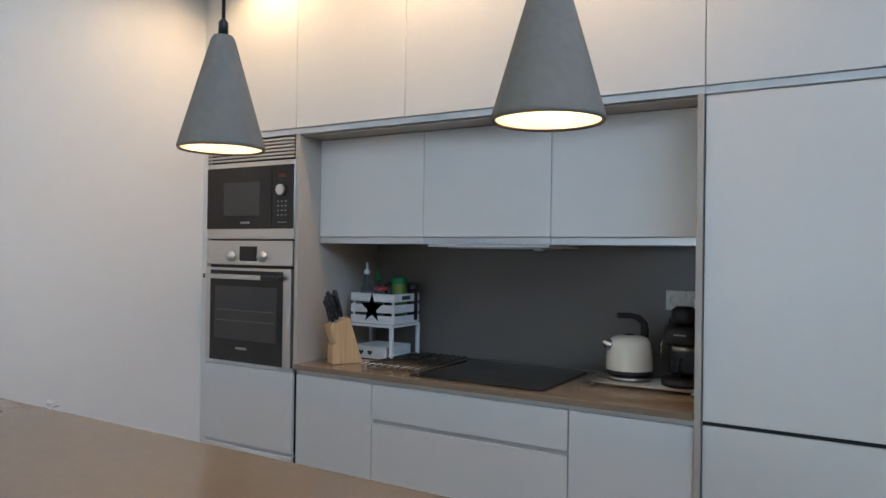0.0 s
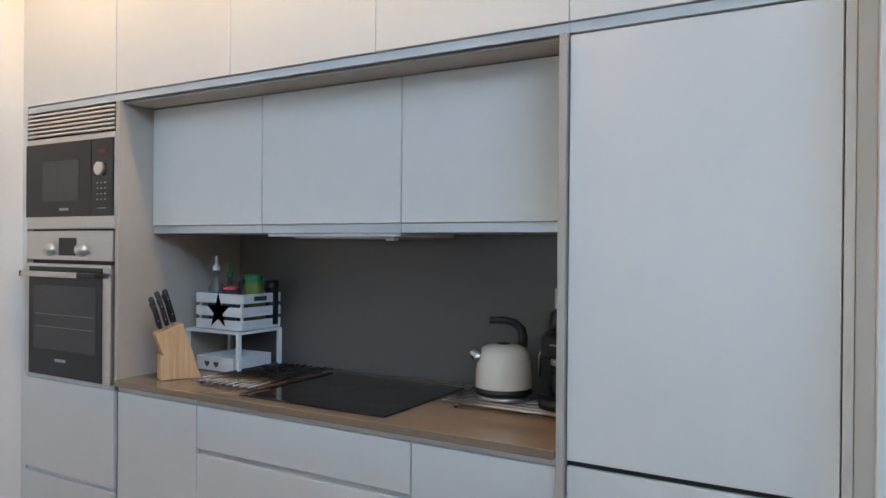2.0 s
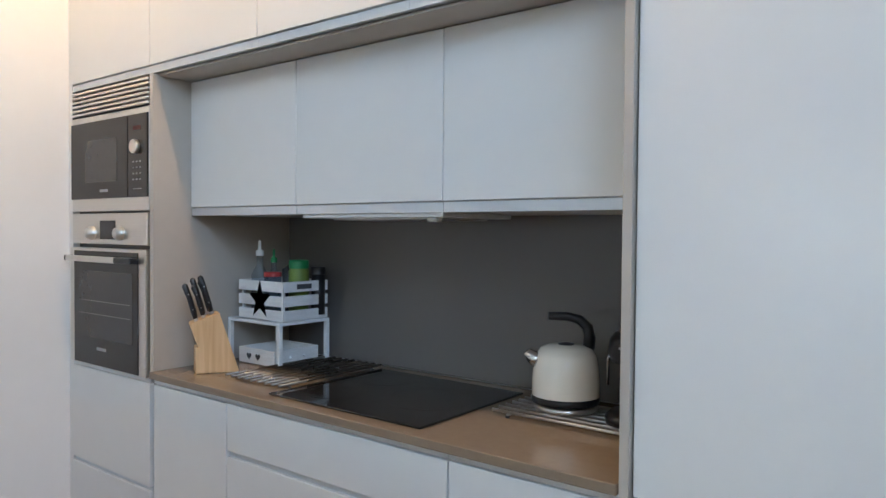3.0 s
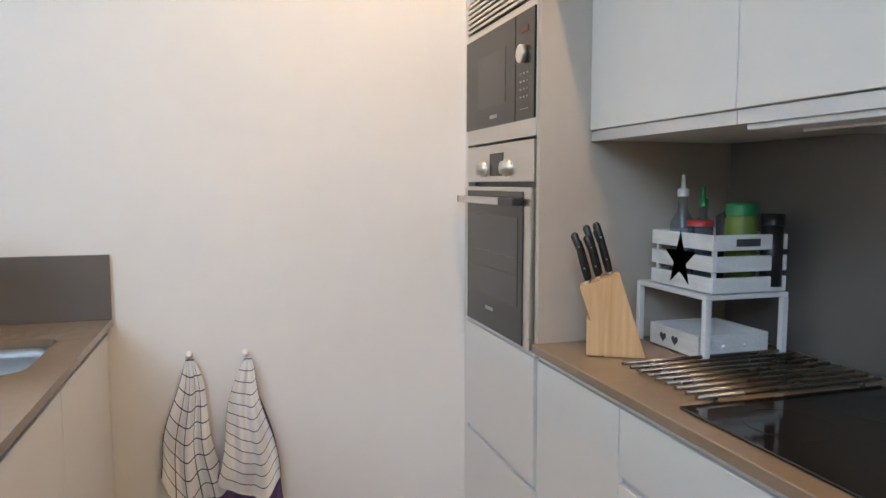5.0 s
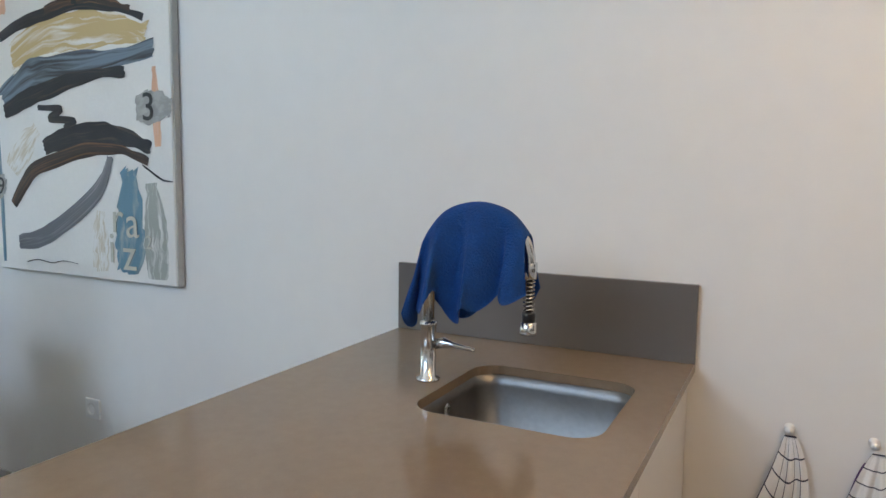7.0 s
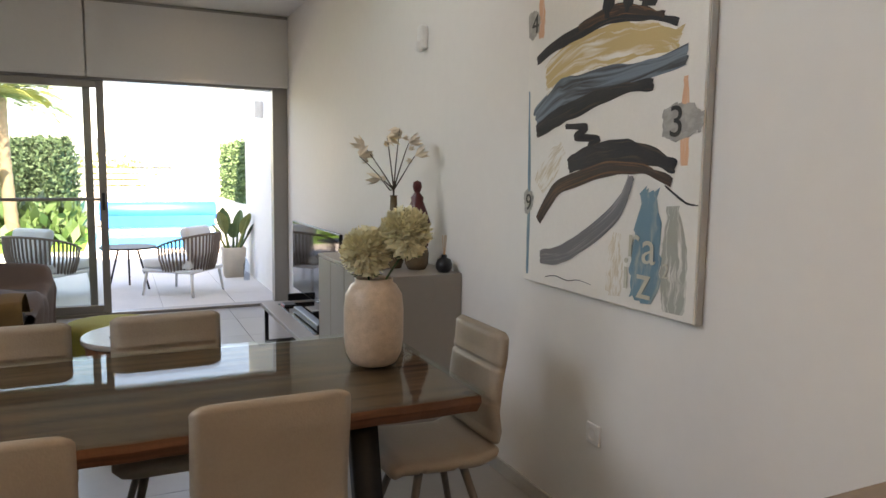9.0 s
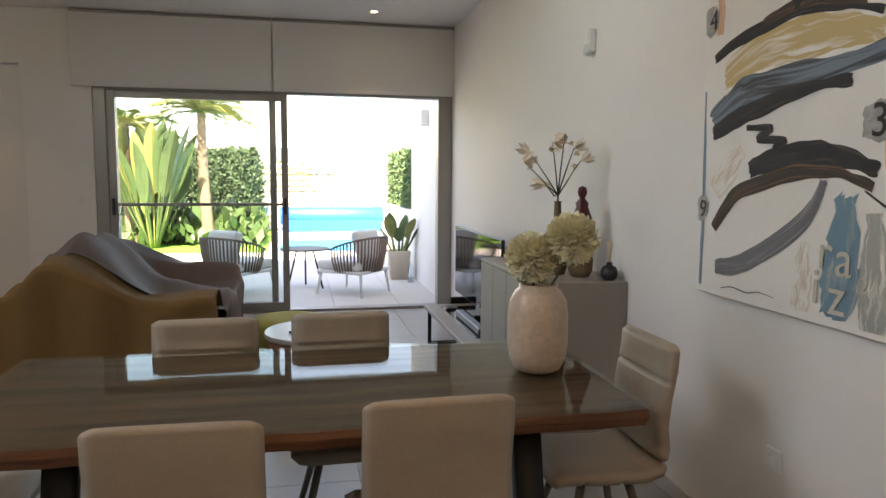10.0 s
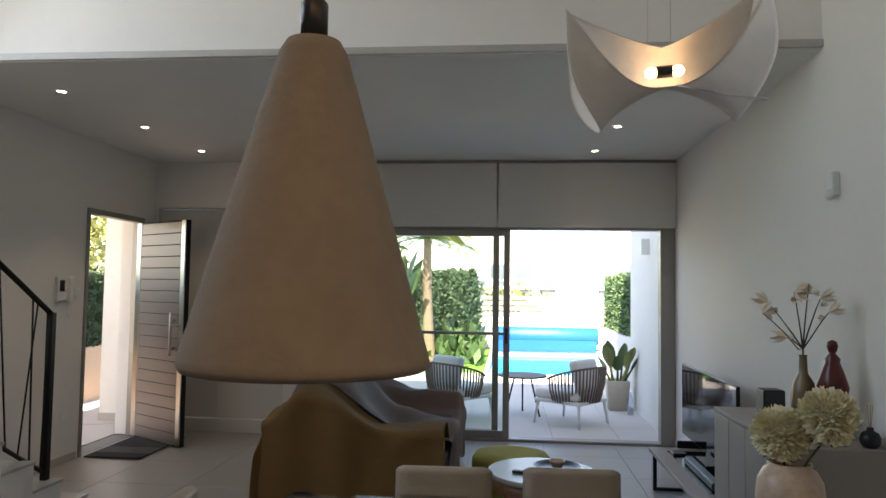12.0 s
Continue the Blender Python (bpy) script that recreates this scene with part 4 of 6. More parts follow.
sk = thing("sink", "undermounted brushed steel kitchen sink", "sink", (0, 0, PZ))
bm = bmesh.new()
rings = []
for ins, z in ((-0.003, -0.0225), (0.0, -0.024), (0.004, -0.05), (0.01, -0.15), (0.03, -0.175)):
    rings.append([bm.verts.new((x, y, z)) for x, y in rrect(SKX0 + ins, SKX1 - ins, SKY0 + ins, SKY1 - ins, 0.06)])
for a, b in zip(rings, rings[1:]):
    for i in range(len(a)):
        bm.faces.new((a[i], b[i], b[(i + 1) % len(a)], a[(i + 1) % len(a)])).smooth = True
bm.faces.new(rings[-1])
part("bowl", bm, M_SINK, sk)
part("drain", lathe([(0.001, 0.002), (0.03, 0.002), (0.042, 0.004), (0.045, 0.0005)], 28, pose(0.455, -1.43, -0.175)), M_CHROME, sk)
part("overflow", lathe([(0.006, 0.003), (0.012, 0.003), (0.014, 0.0)], 20, pose(0.47, SKY0 + 0.006, -0.055, -90)), M_CHROME, sk)
pb = thing("peninsula_cabinets", "off-white handleless cabinets under the peninsula worktop", "cabinet", (0, 0, 0), 0)
edges = (0.003, 0.62, 1.24, 1.86, PX1 - 0.03)
for a, b in zip(edges, edges[1:]):
    part("door", box(a + 0.0015, b - 0.0015, PY1 - 0.035, PY1 - 0.016, 0.1, 0.895, 0.0015), M_CAB, pb)
part("grip_profile", box(0.003, PX1 - 0.03, PY1 - 0.06, PY1 - 0.04, 0.897, 0.922), M_GROOVE, pb)
part("body", box(0.61, PX1 - 0.03, PY0 + 0.25, PY1 - 0.062, 0.1, 0.922), M_CAB, pb)
part("end_body", box(0.003, 0.60, PY0 + 0.25, PY1 - 0.062, 0.1, 0.74), M_CAB, pb)
part("back_panel", box(0.003, PX1 - 0.03, PY0 + 0.22, PY0 + 0.248, 0.0, 0.922), M_CAB, pb)
part("plinth", box(0.003, PX1 - 0.06, PY1 - 0.09, PY1 - 0.07, 0, 0.1), M_CAB, pb)

tp = thing("kitchen_tap", "chromed high-arc kitchen tap with spring hose, draped with a cloth", "tap", (0.455, -1.673, PZ + 0.0005))
part("base", lathe([(0.001, 0), (0.026, 0), (0.027, 0.005), (0.0175, 0.009), (0.0175, 0.125), (0.0195, 0.127), (0.0195, 0.136), (0.001, 0.138)], 28), M_CHROME, tp)
AR, AZ = 0.1185, 0.275
path = [(0, 0, 0.14), (0, 0, AZ)] + arc((0, AR, AZ), AR, 180, 0, 16)[1:] + [(0, 2 * AR, AZ - 0.02)]
part("spout", tube(path, 0.013, 14), M_CHROME, tp)
part("collar", cyl(0.016, 0.25, 0.285, 18, pose(0, 2 * AR, 0)), M_CHROME, tp)
part("hose", tube([(0, 2 * AR, 0.16), (0, 2 * AR, 0.255)], 0.008, 10), M_BLACK, tp)
co = [(0.0105 * math.cos(i * 0.8), 2 * AR + 0.0105 * math.sin(i * 0.8), 0.178 + i * 0.00102) for i in range(72)]
part("spring", tube(co, 0.0022, 6), M_CHROME, tp)
part("hose_end", cyl(0.0145, 0.158, 0.180, 16, pose(0, 2 * AR, 0)), M_BLACK, tp)
part("spray_head", lathe([(0.001, 0.132), (0.017, 0.132), (0.0185, 0.136), (0.0175, 0.157), (0.012, 0.160)], 20, pose(0, 2 * AR, 0)), M_CHROME, tp)
part("lever", tube([(0, 0.02, 0.085), (0.0, 0.04, 0.09), (0.0, 0.062, 0.088), (0, 0.115, 0.082)], [0.012, 0.013, 0.006, 0.004], 10), M_CHROME, tp)

# cloth over the tap's arc
def cloth(u, v):
    a = radians(180 - 150 * u)
    r = AR + 0.013
    side = (v - 0.5) * 2
    drop = abs(side)
    fold = 0.030 * math.sin(u * 21 + 1.5 * side) * drop + 0.006 * math.sin(u * 47) * drop
    y = AR + r * math.cos(a)
    z = AZ + r * math.sin(a)
    hang = (0.205 + 0.03 * math.sin(u * 12.5 + (0.8 if side > 0 else 2.6)) + 0.022 * math.sin(u * 29)) * max(0.0, drop - 0.08) / 0.92
    x = math.copysign(0.018 * min(1, drop * 6) + 0.045 * drop, side) if side else 0
    yy = AR + (y - AR) * (1 + 0.04 * drop) + 0.012 * math.sin(u * 26) * drop
    return (x + fold, yy, z - hang * (0.78 + 0.22 * math.sin(math.pi * u)) * (1 - 0.35 * u ** 7) * (1 - 0.45 * (1 - u) ** 7) - 0.01 * drop ** 2)


bc = tagged(link("cleaning_cloth", sheet(cloth, 64, 28, 0.002), M_BLUE), "bright blue microfibre cloth hung over the tap", "cloth")
bc.matrix_basis = pose(0.455, -1.673, PZ)


# towels on wall hooks
def towel(name, label, y0, z0, w, h, material, seed, out=0.0):
    o = thing("hook", "small white wall hook", "hook", (0.0, y0, z0))
    part("stud", lathe([(0.012, 0), (0.012, 0.004), (0.005, 0.008), (0.005, 0.022), (0.010, 0.026), (0.001, 0.03)], 16, pose(0, 0, 0, 0, 90)), M_PLATE, o)

    def f(u, v):
        q = v ** 0.8
        ww = w * (0.12 + 0.88 * q)
        s = u - 0.5
        x = 0.014 + out + 0.030 * q * (0.5 + 0.5 * math.cos(s * 17 + seed)) + 0.014 * math.sin(v * 9 + seed + s * 6) * q
        zz = z0 - 0.01 - h * v * (1 - 0.28 * abs(s) ** 1.3 * 2 * (1 if s < 0 else 0.7)) + 0.02 * math.sin(s * 9 + seed) * v
        return (max(0.006, x), y0 + ww * s + 0.008 * math.sin(v * 7 + seed), zz)
    return tagged(link(name, sheet(f, 40, 40, 0.002), material), label, "towel")


towel("tea_towel", "white checked tea towel hanging from a wall hook", -0.93, 0.815, 0.20, 0.50, towel_mat("check_cotton", 5, 9), 0.4, 0.012)
towel("tea_towel", "white striped tea towel hanging from a wall hook", -0.755, 0.81, 0.20, 0.48, towel_mat("stripe_cotton", 0, 12), 2.2, 0.03)
towel("tea_towel", "purple tea towel hanging behind a striped one", -0.752, 0.775, 0.23, 0.56, mat("purple_cotton", (0.16, 0.09, 0.20), 0.95), 4.0)

# ---- pendants over the peninsula ----
def pendant(x, y, zb, ztop):
    o = thing("pendant_lamp", "conical pale concrete pendant lamp, lit, over the peninsula", "pendant lamp", (x, y, zb), 0, "peninsula pendants")
    h, r = 0.191, 0.0712
    part("shade", lathe([(r - 0.006, 0.003), (r - 0.002, 0), (r, 0.004), (r - 0.001, 0.008), (0.020, h - 0.008), (0.016, h - 0.001), (0.001, h)], 56), M_CONC, o)
    part("lining", lathe([(r - 0.006, 0.003), (0.016, h - 0.02), (0.001, h - 0.018)], 48), M_CONCIN, o, "white inside of the shade")
    part("cord_grip", lathe([(0.001, h), (0.008, h), (0.008, h + 0.022), (0.003, h + 0.028)], 16), M_BLACK, o)
    part("cord", tube([(0, 0, h + 0.02), (0, 0, ztop - zb)], 0.003, 8), M_BLACK, o)
    part("bulb", ball(0.022, 2, (1, 1, 1.2), Matrix.Translation((0, 0, 0.075))), M_BULB, o)
    part("ceiling_cup", cyl(0.05, ztop - zb - 0.03, ztop - zb, 24), M_BLACK, o)
    return o


for x, z in ((1.899, 1.604), (2.48, 1.602)):
    pendant(x, -1.566, z, H2)


bs = thing("bar_stool", "cream upholstered bar stool tucked at the peninsula", "stool", (1.19, -2.42, 0))
part("seat", box(-0.20, 0.20, -0.19, 0.19, 0.655, 0.70, 0.012, 2), M_CREAM, bs)
for x in (-1, 1):
    for y in (-1, 1):
        part("leg", tube([(x * 0.15, y * 0.14, 0.655), (x * 0.19, y * 0.18, 0)], 0.013, 10), M_LEG, bs)
for x in (-1, 1):
    part("footrest", tube([(x * 0.179, -0.17, 0.2), (x * 0.179, 0.17, 0.2)], 0.008, 8), M_LEG, bs)


# ---- dining ----
tb = thing("dining_table", "dark live-edge wooden dining table with glass cover and steel legs", "table", (1.66, -3.66, 0))
TL, TW = 1.025, 0.465
bm = bmesh.new()
NX = 60
rr = random.Random(2)


def edge_off(i, s):
    return 0.008 * noise.noise(Vector((i * 0.35, s * 7.0, 0))) + 0.004 * noise.noise(Vector((i * 1.1, s * 3.0, 5)))


top, bot = [], []
ring = [(-TL + 2 * TL * i / NX, -TW + edge_off(i, 1)) for i in range(NX + 1)] + [(TL - 2 * TL * i / NX, TW + edge_off(i, 2)) for i in range(NX + 1)]
vt = [bm.verts.new((x, y, 0.757)) for x, y in ring]
vm = [bm.verts.new((x * 1.002, y * 1.006, 0.735)) for x, y in ring]
vb = [bm.verts.new((x * 0.995, y * 0.97, 0.702)) for x, y in ring]
bm.faces.new(vt)
bm.faces.new(list(reversed(vb)))
n = len(ring)
for A, B in ((vt, vm), (vm, vb)):
    for i in range(n):
        bm.faces.new((A[(i + 1) % n], A[i], B[i], B[(i + 1) % n])).material_index = 1
part("tabletop", bm, [M_OAK, M_EDGE], tb)
g = part("glass_cover", box(-TL - 0.012, TL + 0.012, -TW - 0.006, TW + 0.006, 0.762, 0.770, 0.001), M_TGLASS, tb, "clear glass cover sheet")
g.visible_shadow = False
for x in (-TL + 0.03, TL - 0.03):
    for y in (-TW + 0.04, TW - 0.04):
        part("spacer", cyl(0.012, 0.757, 0.762, 12, pose(x, y, 0)), M_CLEAR, tb)
for sx in (-1, 1):
    for sy in (-1, 1):
        part("leg", tube([(sx * 0.66, sy * 0.36, 0.70), (sx * 0.70, sy * 0.40, 0.0)], 0.055, 4), M_BMETAL, tb, "square black steel leg")
    part("leg_rail", box(sx * 0.66 - 0.035, sx * 0.66 + 0.035, -0.36, 0.36, 0.672, 0.700, 0.003), M_BMETAL, tb)


# leather chair with its front towards +y
def soft_slab(w, pts, th, ribs):
    """An upholstered shell along a profile of (y, z) points, width w, with stitched channels."""
    P = [Vector((0, y, z)) for y, z in pts]
    L = [0.0]
    for a, b in zip(P, P[1:]):
        L.append(L[-1] + (b - a).length)

    def at(s):
        s = min(max(s, 0), 1) * L[-1]
        for i in range(len(P) - 1):
            if s <= L[i + 1] + 1e-9:
                k = (s - L[i]) / (L[i + 1] - L[i])
                return P[i].lerp(P[i + 1], k), (P[i + 1] - P[i]).normalized()
    bm = bmesh.new()
    nu, nv = 44, 14
    F, B = [], []
    for i in range(nu + 1):
        s = i / nu
        c, d = at(s)
        c2, d2 = at(s + 0.03)
        c3, d3 = at(s - 0.03)
        dd = (c2 - c3).normalized() if (c2 - c3).length > 1e-6 else d
        nrm = Vector((0, -dd.z, dd.y))
        rib = min([abs(s - q) for q in ribs] or [1])
        puff = th * (1 - 0.42 * math.exp(-(rib / 0.011) ** 2))
        end = min(s, 1 - s)
        puff *= min(1, math.sqrt(max(end, 0.0) / 0.035 + 0.02))
        rf, rb = [], []
        for j in range(nv + 1):
            t = j / nv * 2 - 1
            ee = (1 - abs(t) ** 6) ** 0.5 if abs(t) < 1 else 0.0
            corner = 0.03 * max(0.0, 1 - end / 0.05) ** 2
            x = t * (w / 2 - corner)
            rf.append(bm.verts.new((x, c.y + nrm.y * puff * ee, c.z + nrm.z * puff * ee)))
            rb.append(bm.verts.new((x, c.y - nrm.y * th * 0.35 * ee * min(1, end / 0.02 + 0.1), c.z - nrm.z * th * 0.35 * ee * min(1, end / 0.02 + 0.1))))
        F.append(rf)
        B.append(rb)
    for G, fl in ((F, 0), (B, 1)):
        for i in range(nu):
            for j in range(nv):
                q = (G[i][j], G[i + 1][j], G[i + 1][j + 1], G[i][j + 1])
                bm.faces.new(q if fl else tuple(reversed(q))).smooth = True
    for i in range(nu):
        for j in (0, nv):
            q = (F[i][j], F[i + 1][j], B[i + 1][j], B[i][j])
            bm.faces.new(q).smooth = True
    for i in (0, nu):
        for j in range(nv):
            bm.faces.new((F[i][j], F[i][j + 1], B[i][j + 1], B[i][j])).smooth = True
    bmesh.ops.remove_doubles(bm, verts=bm.verts, dist=1e-5)
    bmesh.ops.recalc_face_normals(bm, faces=bm.faces)
    return bm


def chair():
    o = thing("dining_chair", "greige leather dining chair with channel stitching, pushed to the table", "chair", (0, 0, 0), 0, "dining chairs")
    back = [(-0.005, 0.885), (0.0, 0.80), (0.018, 0.70), (0.028, 0.60), (0.018, 0.52), (0.03, 0.465)]
    part("backrest", soft_slab(0.415, back, 0.035, (0.32, 0.62)), M_LEATHER, o)
    seat = [(0.02, 0.455), (0.10, 0.430), (0.25, 0.435), (0.40, 0.445), (0.455, 0.43)]
    b2 = soft_slab(0.44, list(reversed(seat)), 0.045, (0.3, 0.62))
    part("seat", b2, M_LEATHER, o)
    for x, y in ((-0.16, 0.06), (0.16, 0.06), (-0.16, 0.37), (0.16, 0.37)):
        part("leg", tube([(x * 0.6, 0.215 + (y - 0.215) * 0.5, 0.415), (x * 1.25, 0.215 + (y - 0.215) * 1.25, 0.0)], [0.017, 0.012], 10), M_LEG, o)
    part("seat_frame", box(-0.13, 0.13, 0.10, 0.34, 0.40, 0.425, 0.006), M_LEG, o)
    return o


ch = chair()
ch.matrix_basis = pose(1.975, -2.965, 0, 0, 0, 178)
for x, y, rz in ((1.32, -3.045, 181), (2.05, -4.21, 2), (1.505, -4.255, 1), (2.975, -3.62, 92), (0.40, -3.64, -90)):
    copy_thing(ch, pose(x, y, 0, 0, 0, rz))

# vase with two blooms on the table
vs = thing("table_vase", "speckled cream ceramic vase on the dining table", "vase", (0.84, -3.645, 0.771))
vs.matrix_basis = pose(0.84, -3.645, 0.771) @ Matrix.Diagonal((1.1, 1.1, 1, 1))
part("body", lathe([(0.001, 0), (0.060, 0.0), (0.075, 0.008), (0.092, 0.045), (0.098, 0.10), (0.098, 0.20), (0.092, 0.255), (0.075, 0.288), (0.062, 0.298), (0.063, 0.312), (0.058, 0.313), (0.056, 0.298), (0.08, 0.26), (0.088, 0.15), (0.001, 0.02)], 56), M_VASE, vs)


def bloom(at, r, seed, stem_from):
    o = thing("chrysanthemum", "round cream-yellow artificial bloom in the vase", "flower", at, 0, "blooms in the vase")
    rn = random.Random(seed)
    bm = ball(r * 0.72, 2)
    for i in range(520):
        zf = 1 - 2 * (i + 0.5) / 520
        a = i * 2.39996
        rad = math.sqrt(max(0, 1 - zf * zf))
        d = Vector((rad * math.cos(a), rad * math.sin(a), zf))
        t = d.cross(Vector((0, 0, 1)) if abs(zf) < 0.9 else Vector((1, 0, 0))).normalized()
        t = (t + 0.4 * Vector((rn.uniform(-1, 1), rn.uniform(-1, 1), rn.uniform(-1, 1)))).normalized()
        nrm = d.cross(t)
        l = r * rn.uniform(0.9, 1.08)
        w = r * 0.085
        b = d * r * 0.6
        v = [bm.verts.new(b - t * w), bm.verts.new(b + t * w), bm.verts.new(d * l * 0.93 + t * w * 1.2 + nrm * 0.004), bm.verts.new(d * l + nrm * rn.uniform(-0.01, 0.01)), bm.verts.new(d * l * 0.93 - t * w * 1.2 + nrm * 0.004)]
        bm.faces.new(v)
    part("petals", bm, M_PETAL, o)
    part("stem", tube([(0, 0, -r * 0.6), tuple((Vector(stem_from) - Vector(at)) * 0.6 + Vector((0, 0, -0.01))), tuple(Vector(stem_from) - Vector(at))], 0.004, 8), M_LEAF, o)
    bm = bmesh.new()
    for k in range(7):
        a = k * 0.9 + seed
        v = [bm.verts.new(q) for q in ((0, 0, -r * 0.75), (0.02 * math.cos(a), 0.02 * math.sin(a), -r * 0.8 - 0.01), (0.06 * math.cos(a + 0.2), 0.06 * math.sin(a + 0.2), -r * 0.9), (0.025 * math.cos(a + 0.5), 0.025 * math.sin(a + 0.5), -r * 0.75))]
        bm.faces.new(v)
    part("leaf", bm, M_LEAF, o)


bloom((0.872, -3.634, 1.180), 0.094, 1, (0.845, -3.645, 1.0))
bloom((0.745, -3.575, 1.250), 0.096, 2, (0.835, -3.64, 1.0))

# painting
pt = thing("painting", "large abstract canvas with grey, ochre and blue brush strokes", "painting", (0.0, -3.424, 0.995))
PW, PHT = 1.024, 1.5
part("canvas", box(0.004, 0.036, -PW / 2, PW / 2, 0, PHT, 0.003), M_CANVAS, pt)
part("side_edge", box(0.005, 0.030, PW / 2 + 0.001, PW / 2 + 0.006, 0.0, PHT), M_BASEB, pt)


def stroke(pts, w, material, lift=0.0365):
    """A broad brush stroke along (across, height) points of the canvas."""
    k = len(pts)
    P = []
    for i in range((k - 1) * 10 + 1):
        s = i / 10
        a = min(int(s), k - 2)
        q = s - a
        p0, p1, p2, p3 = pts[max(a - 1, 0)], pts[a], pts[a + 1], pts[min(a + 2, k - 1)]
        P.append(tuple(0.5 * (2 * p1[c] + (p2[c] - p0[c]) * q + (2 * p0[c] - 5 * p1[c] + 4 * p2[c] - p3[c]) * q * q + (3 * p1[c] - p0[c] - 3 * p2[c] + p3[c]) * q ** 3) for c in (0, 1)))
    bm = bmesh.new()
    uvl = bm.loops.layers.uv.new("uv")
    rows = []
    m = len(P)
    for i, (a, b) in enumerate(P):
        d = Vector((P[min(i + 1, m - 1)][0] - P[max(i - 1, 0)][0], P[min(i + 1, m - 1)][1] - P[max(i - 1, 0)][1])).normalized()
        s = i / (m - 1)
        ww = w * (0.5 + 0.5 * math.sin(math.pi * min(1, max(0.05, s * 1.1 + 0.08))) ** 0.6)
        row = []
        for j in range(9):
            t = j / 8 - 0.5
            jit = 0.14 * noise.noise(Vector((s * 9, t * 8, w * 50))) * w
            row.append(bm.verts.new((lift + 0.0012 * (1 - (2 * t) ** 2), a - d.y * t * ww + jit, b + d.x * t * ww + jit)))
        rows.append(row)
    for i in range(m - 1):
        for j in range(8):
            f = bm.faces.new((rows[i][j], rows[i][j + 1], rows[i + 1][j + 1], rows[i + 1][j]))
            for l, (a, b) in zip(f.loops, ((i, j), (i, j + 1), (i + 1, j + 1), (i + 1, j))):
                l[uvl].uv = (a / (m - 1), b / 8)
    return part("brush_stroke", bm, material, pt)


CV = (0.78, 0.76, 0.72)
K_DARK = brushed("stroke_charcoal", (0.10, 0.075, 0.055), (0.025, 0.025, 0.03), (2, 7, 1), 0.42)
K_BLUE = brushed("stroke_slate", (0.045, 0.05, 0.058), (0.16, 0.21, 0.26), (1.5, 5, 1), 0.52)
K_GREY = brushed("stroke_grey", (0.30, 0.29, 0.29), (0.15, 0.15, 0.165), (2, 9, 1), 0.45)
K_OCHRE = brushed("stroke_ochre", CV, (0.55, 0.41, 0.20), (2, 6, 1), 0.47)
K_SAND = brushed("stroke_sand", CV, (0.60, 0.52, 0.40), (3, 8, 1), 0.56)
K_TEAL = brushed("stroke_teal", (0.36, 0.40, 0.38), (0.13, 0.25, 0.32), (2, 5, 1), 0.46)
K_BROWN = brushed("stroke_brown", (0.20, 0.10, 0.05), (0.05, 0.035, 0.03), (2, 7, 1), 0.46)
K_SAGE = brushed("stroke_sage", CV, (0.36, 0.37, 0.33), (2, 6, 1), 0.46)
K_ORANGE = brushed("stroke_orange", CV, (0.72, 0.42, 0.27), (2, 5, 1), 0.42)
K_TAG = brushed("stroke_tag", (0.42, 0.41, 0.38), (0.33, 0.32, 0.30), (4, 4, 1), 0.5)
# coordinates: across runs from the patio end (-) to the kitchen end (+)
stroke([(-0.36, 0.86), (-0.1, 0.93), (0.18, 0.93), (0.40, 0.90)], 0.15, K_OCHRE)
stroke([(-0.36, 0.79), (-0.15, 0.82), (0.1, 0.83)], 0.09, K_SAND)
stroke([(-0.44, 0.94), (-0.30, 0.985), (-0.17, 1.005), (0.05, 1.03), (0.24, 1.0), (0.385, 0.95)], 0.05, K_DARK, 0.0372)
stroke([(-0.15, 1.02), (0.08, 1.045), (0.32, 0.985)], 0.05, K_BROWN, 0.0376)
for y, w in ((0.02, 0.07), (0.13, 0.06), (0.24, 0.10)):
    stroke([(y, 1.03), (y + 0.015, 1.14), (y - 0.01, 1.27)], w, K_DARK, 0.0378)
stroke([(-0.3, 1.26), (0.0, 1.34), (0.35, 1.40)], 0.14, K_OCHRE)
stroke([(-0.44, 0.70), (-0.30, 0.77), (-0.157, 0.80), (0.15, 0.81), (0.43, 0.845)], 0.11, K_BLUE, 0.0372)
stroke([(-0.43, 0.645), (-0.30, 0.69), (-0.149, 0.725), (0.07, 0.765), (0.285, 0.77)], 0.075, K_DARK, 0.0378)
stroke([(-0.216, 0.656), (-0.08, 0.645), (-0.145, 0.612), (0.0, 0.60), (-0.06, 0.575), (0.06, 0.56)], 0.028, K_DARK, 0.0384)
stroke([(-0.19, 0.50), (-0.006, 0.545), (0.225, 0.545), (0.405, 0.495)], 0.085, K_DARK, 0.0372)
stroke([(-0.40, 0.27), (-0.32, 0.36), (-0.236, 0.42), (0.03, 0.485), (0.23, 0.49), (0.39, 0.445)], 0.06, K_BROWN, 0.0378)
stroke([(-0.375, 0.115), (-0.24, 0.14), (-0.11, 0.195), (0.076, 0.305), (0.15, 0.38), (0.193, 0.465)], 0.075, K_GREY, 0.0384)
stroke([(-0.40, 0.41), (-0.32, 0.50), (-0.23, 0.575)], 0.12, K_SAND)
stroke([(0.125, 0.03), (0.115, 0.14), (0.125, 0.26)], 0.10, K_SAND)
stroke([(0.42, 0.02), (0.415, 0.19), (0.40, 0.37)], 0.12, K_SAGE)
stroke([(0.265, 0.04), (0.285, 0.22), (0.29, 0.42)], 0.15, K_TEAL, 0.0374)
stroke([(-0.48, 0.03), (-0.48, 0.38), (-0.497, 0.82)], 0.024, K_TEAL)
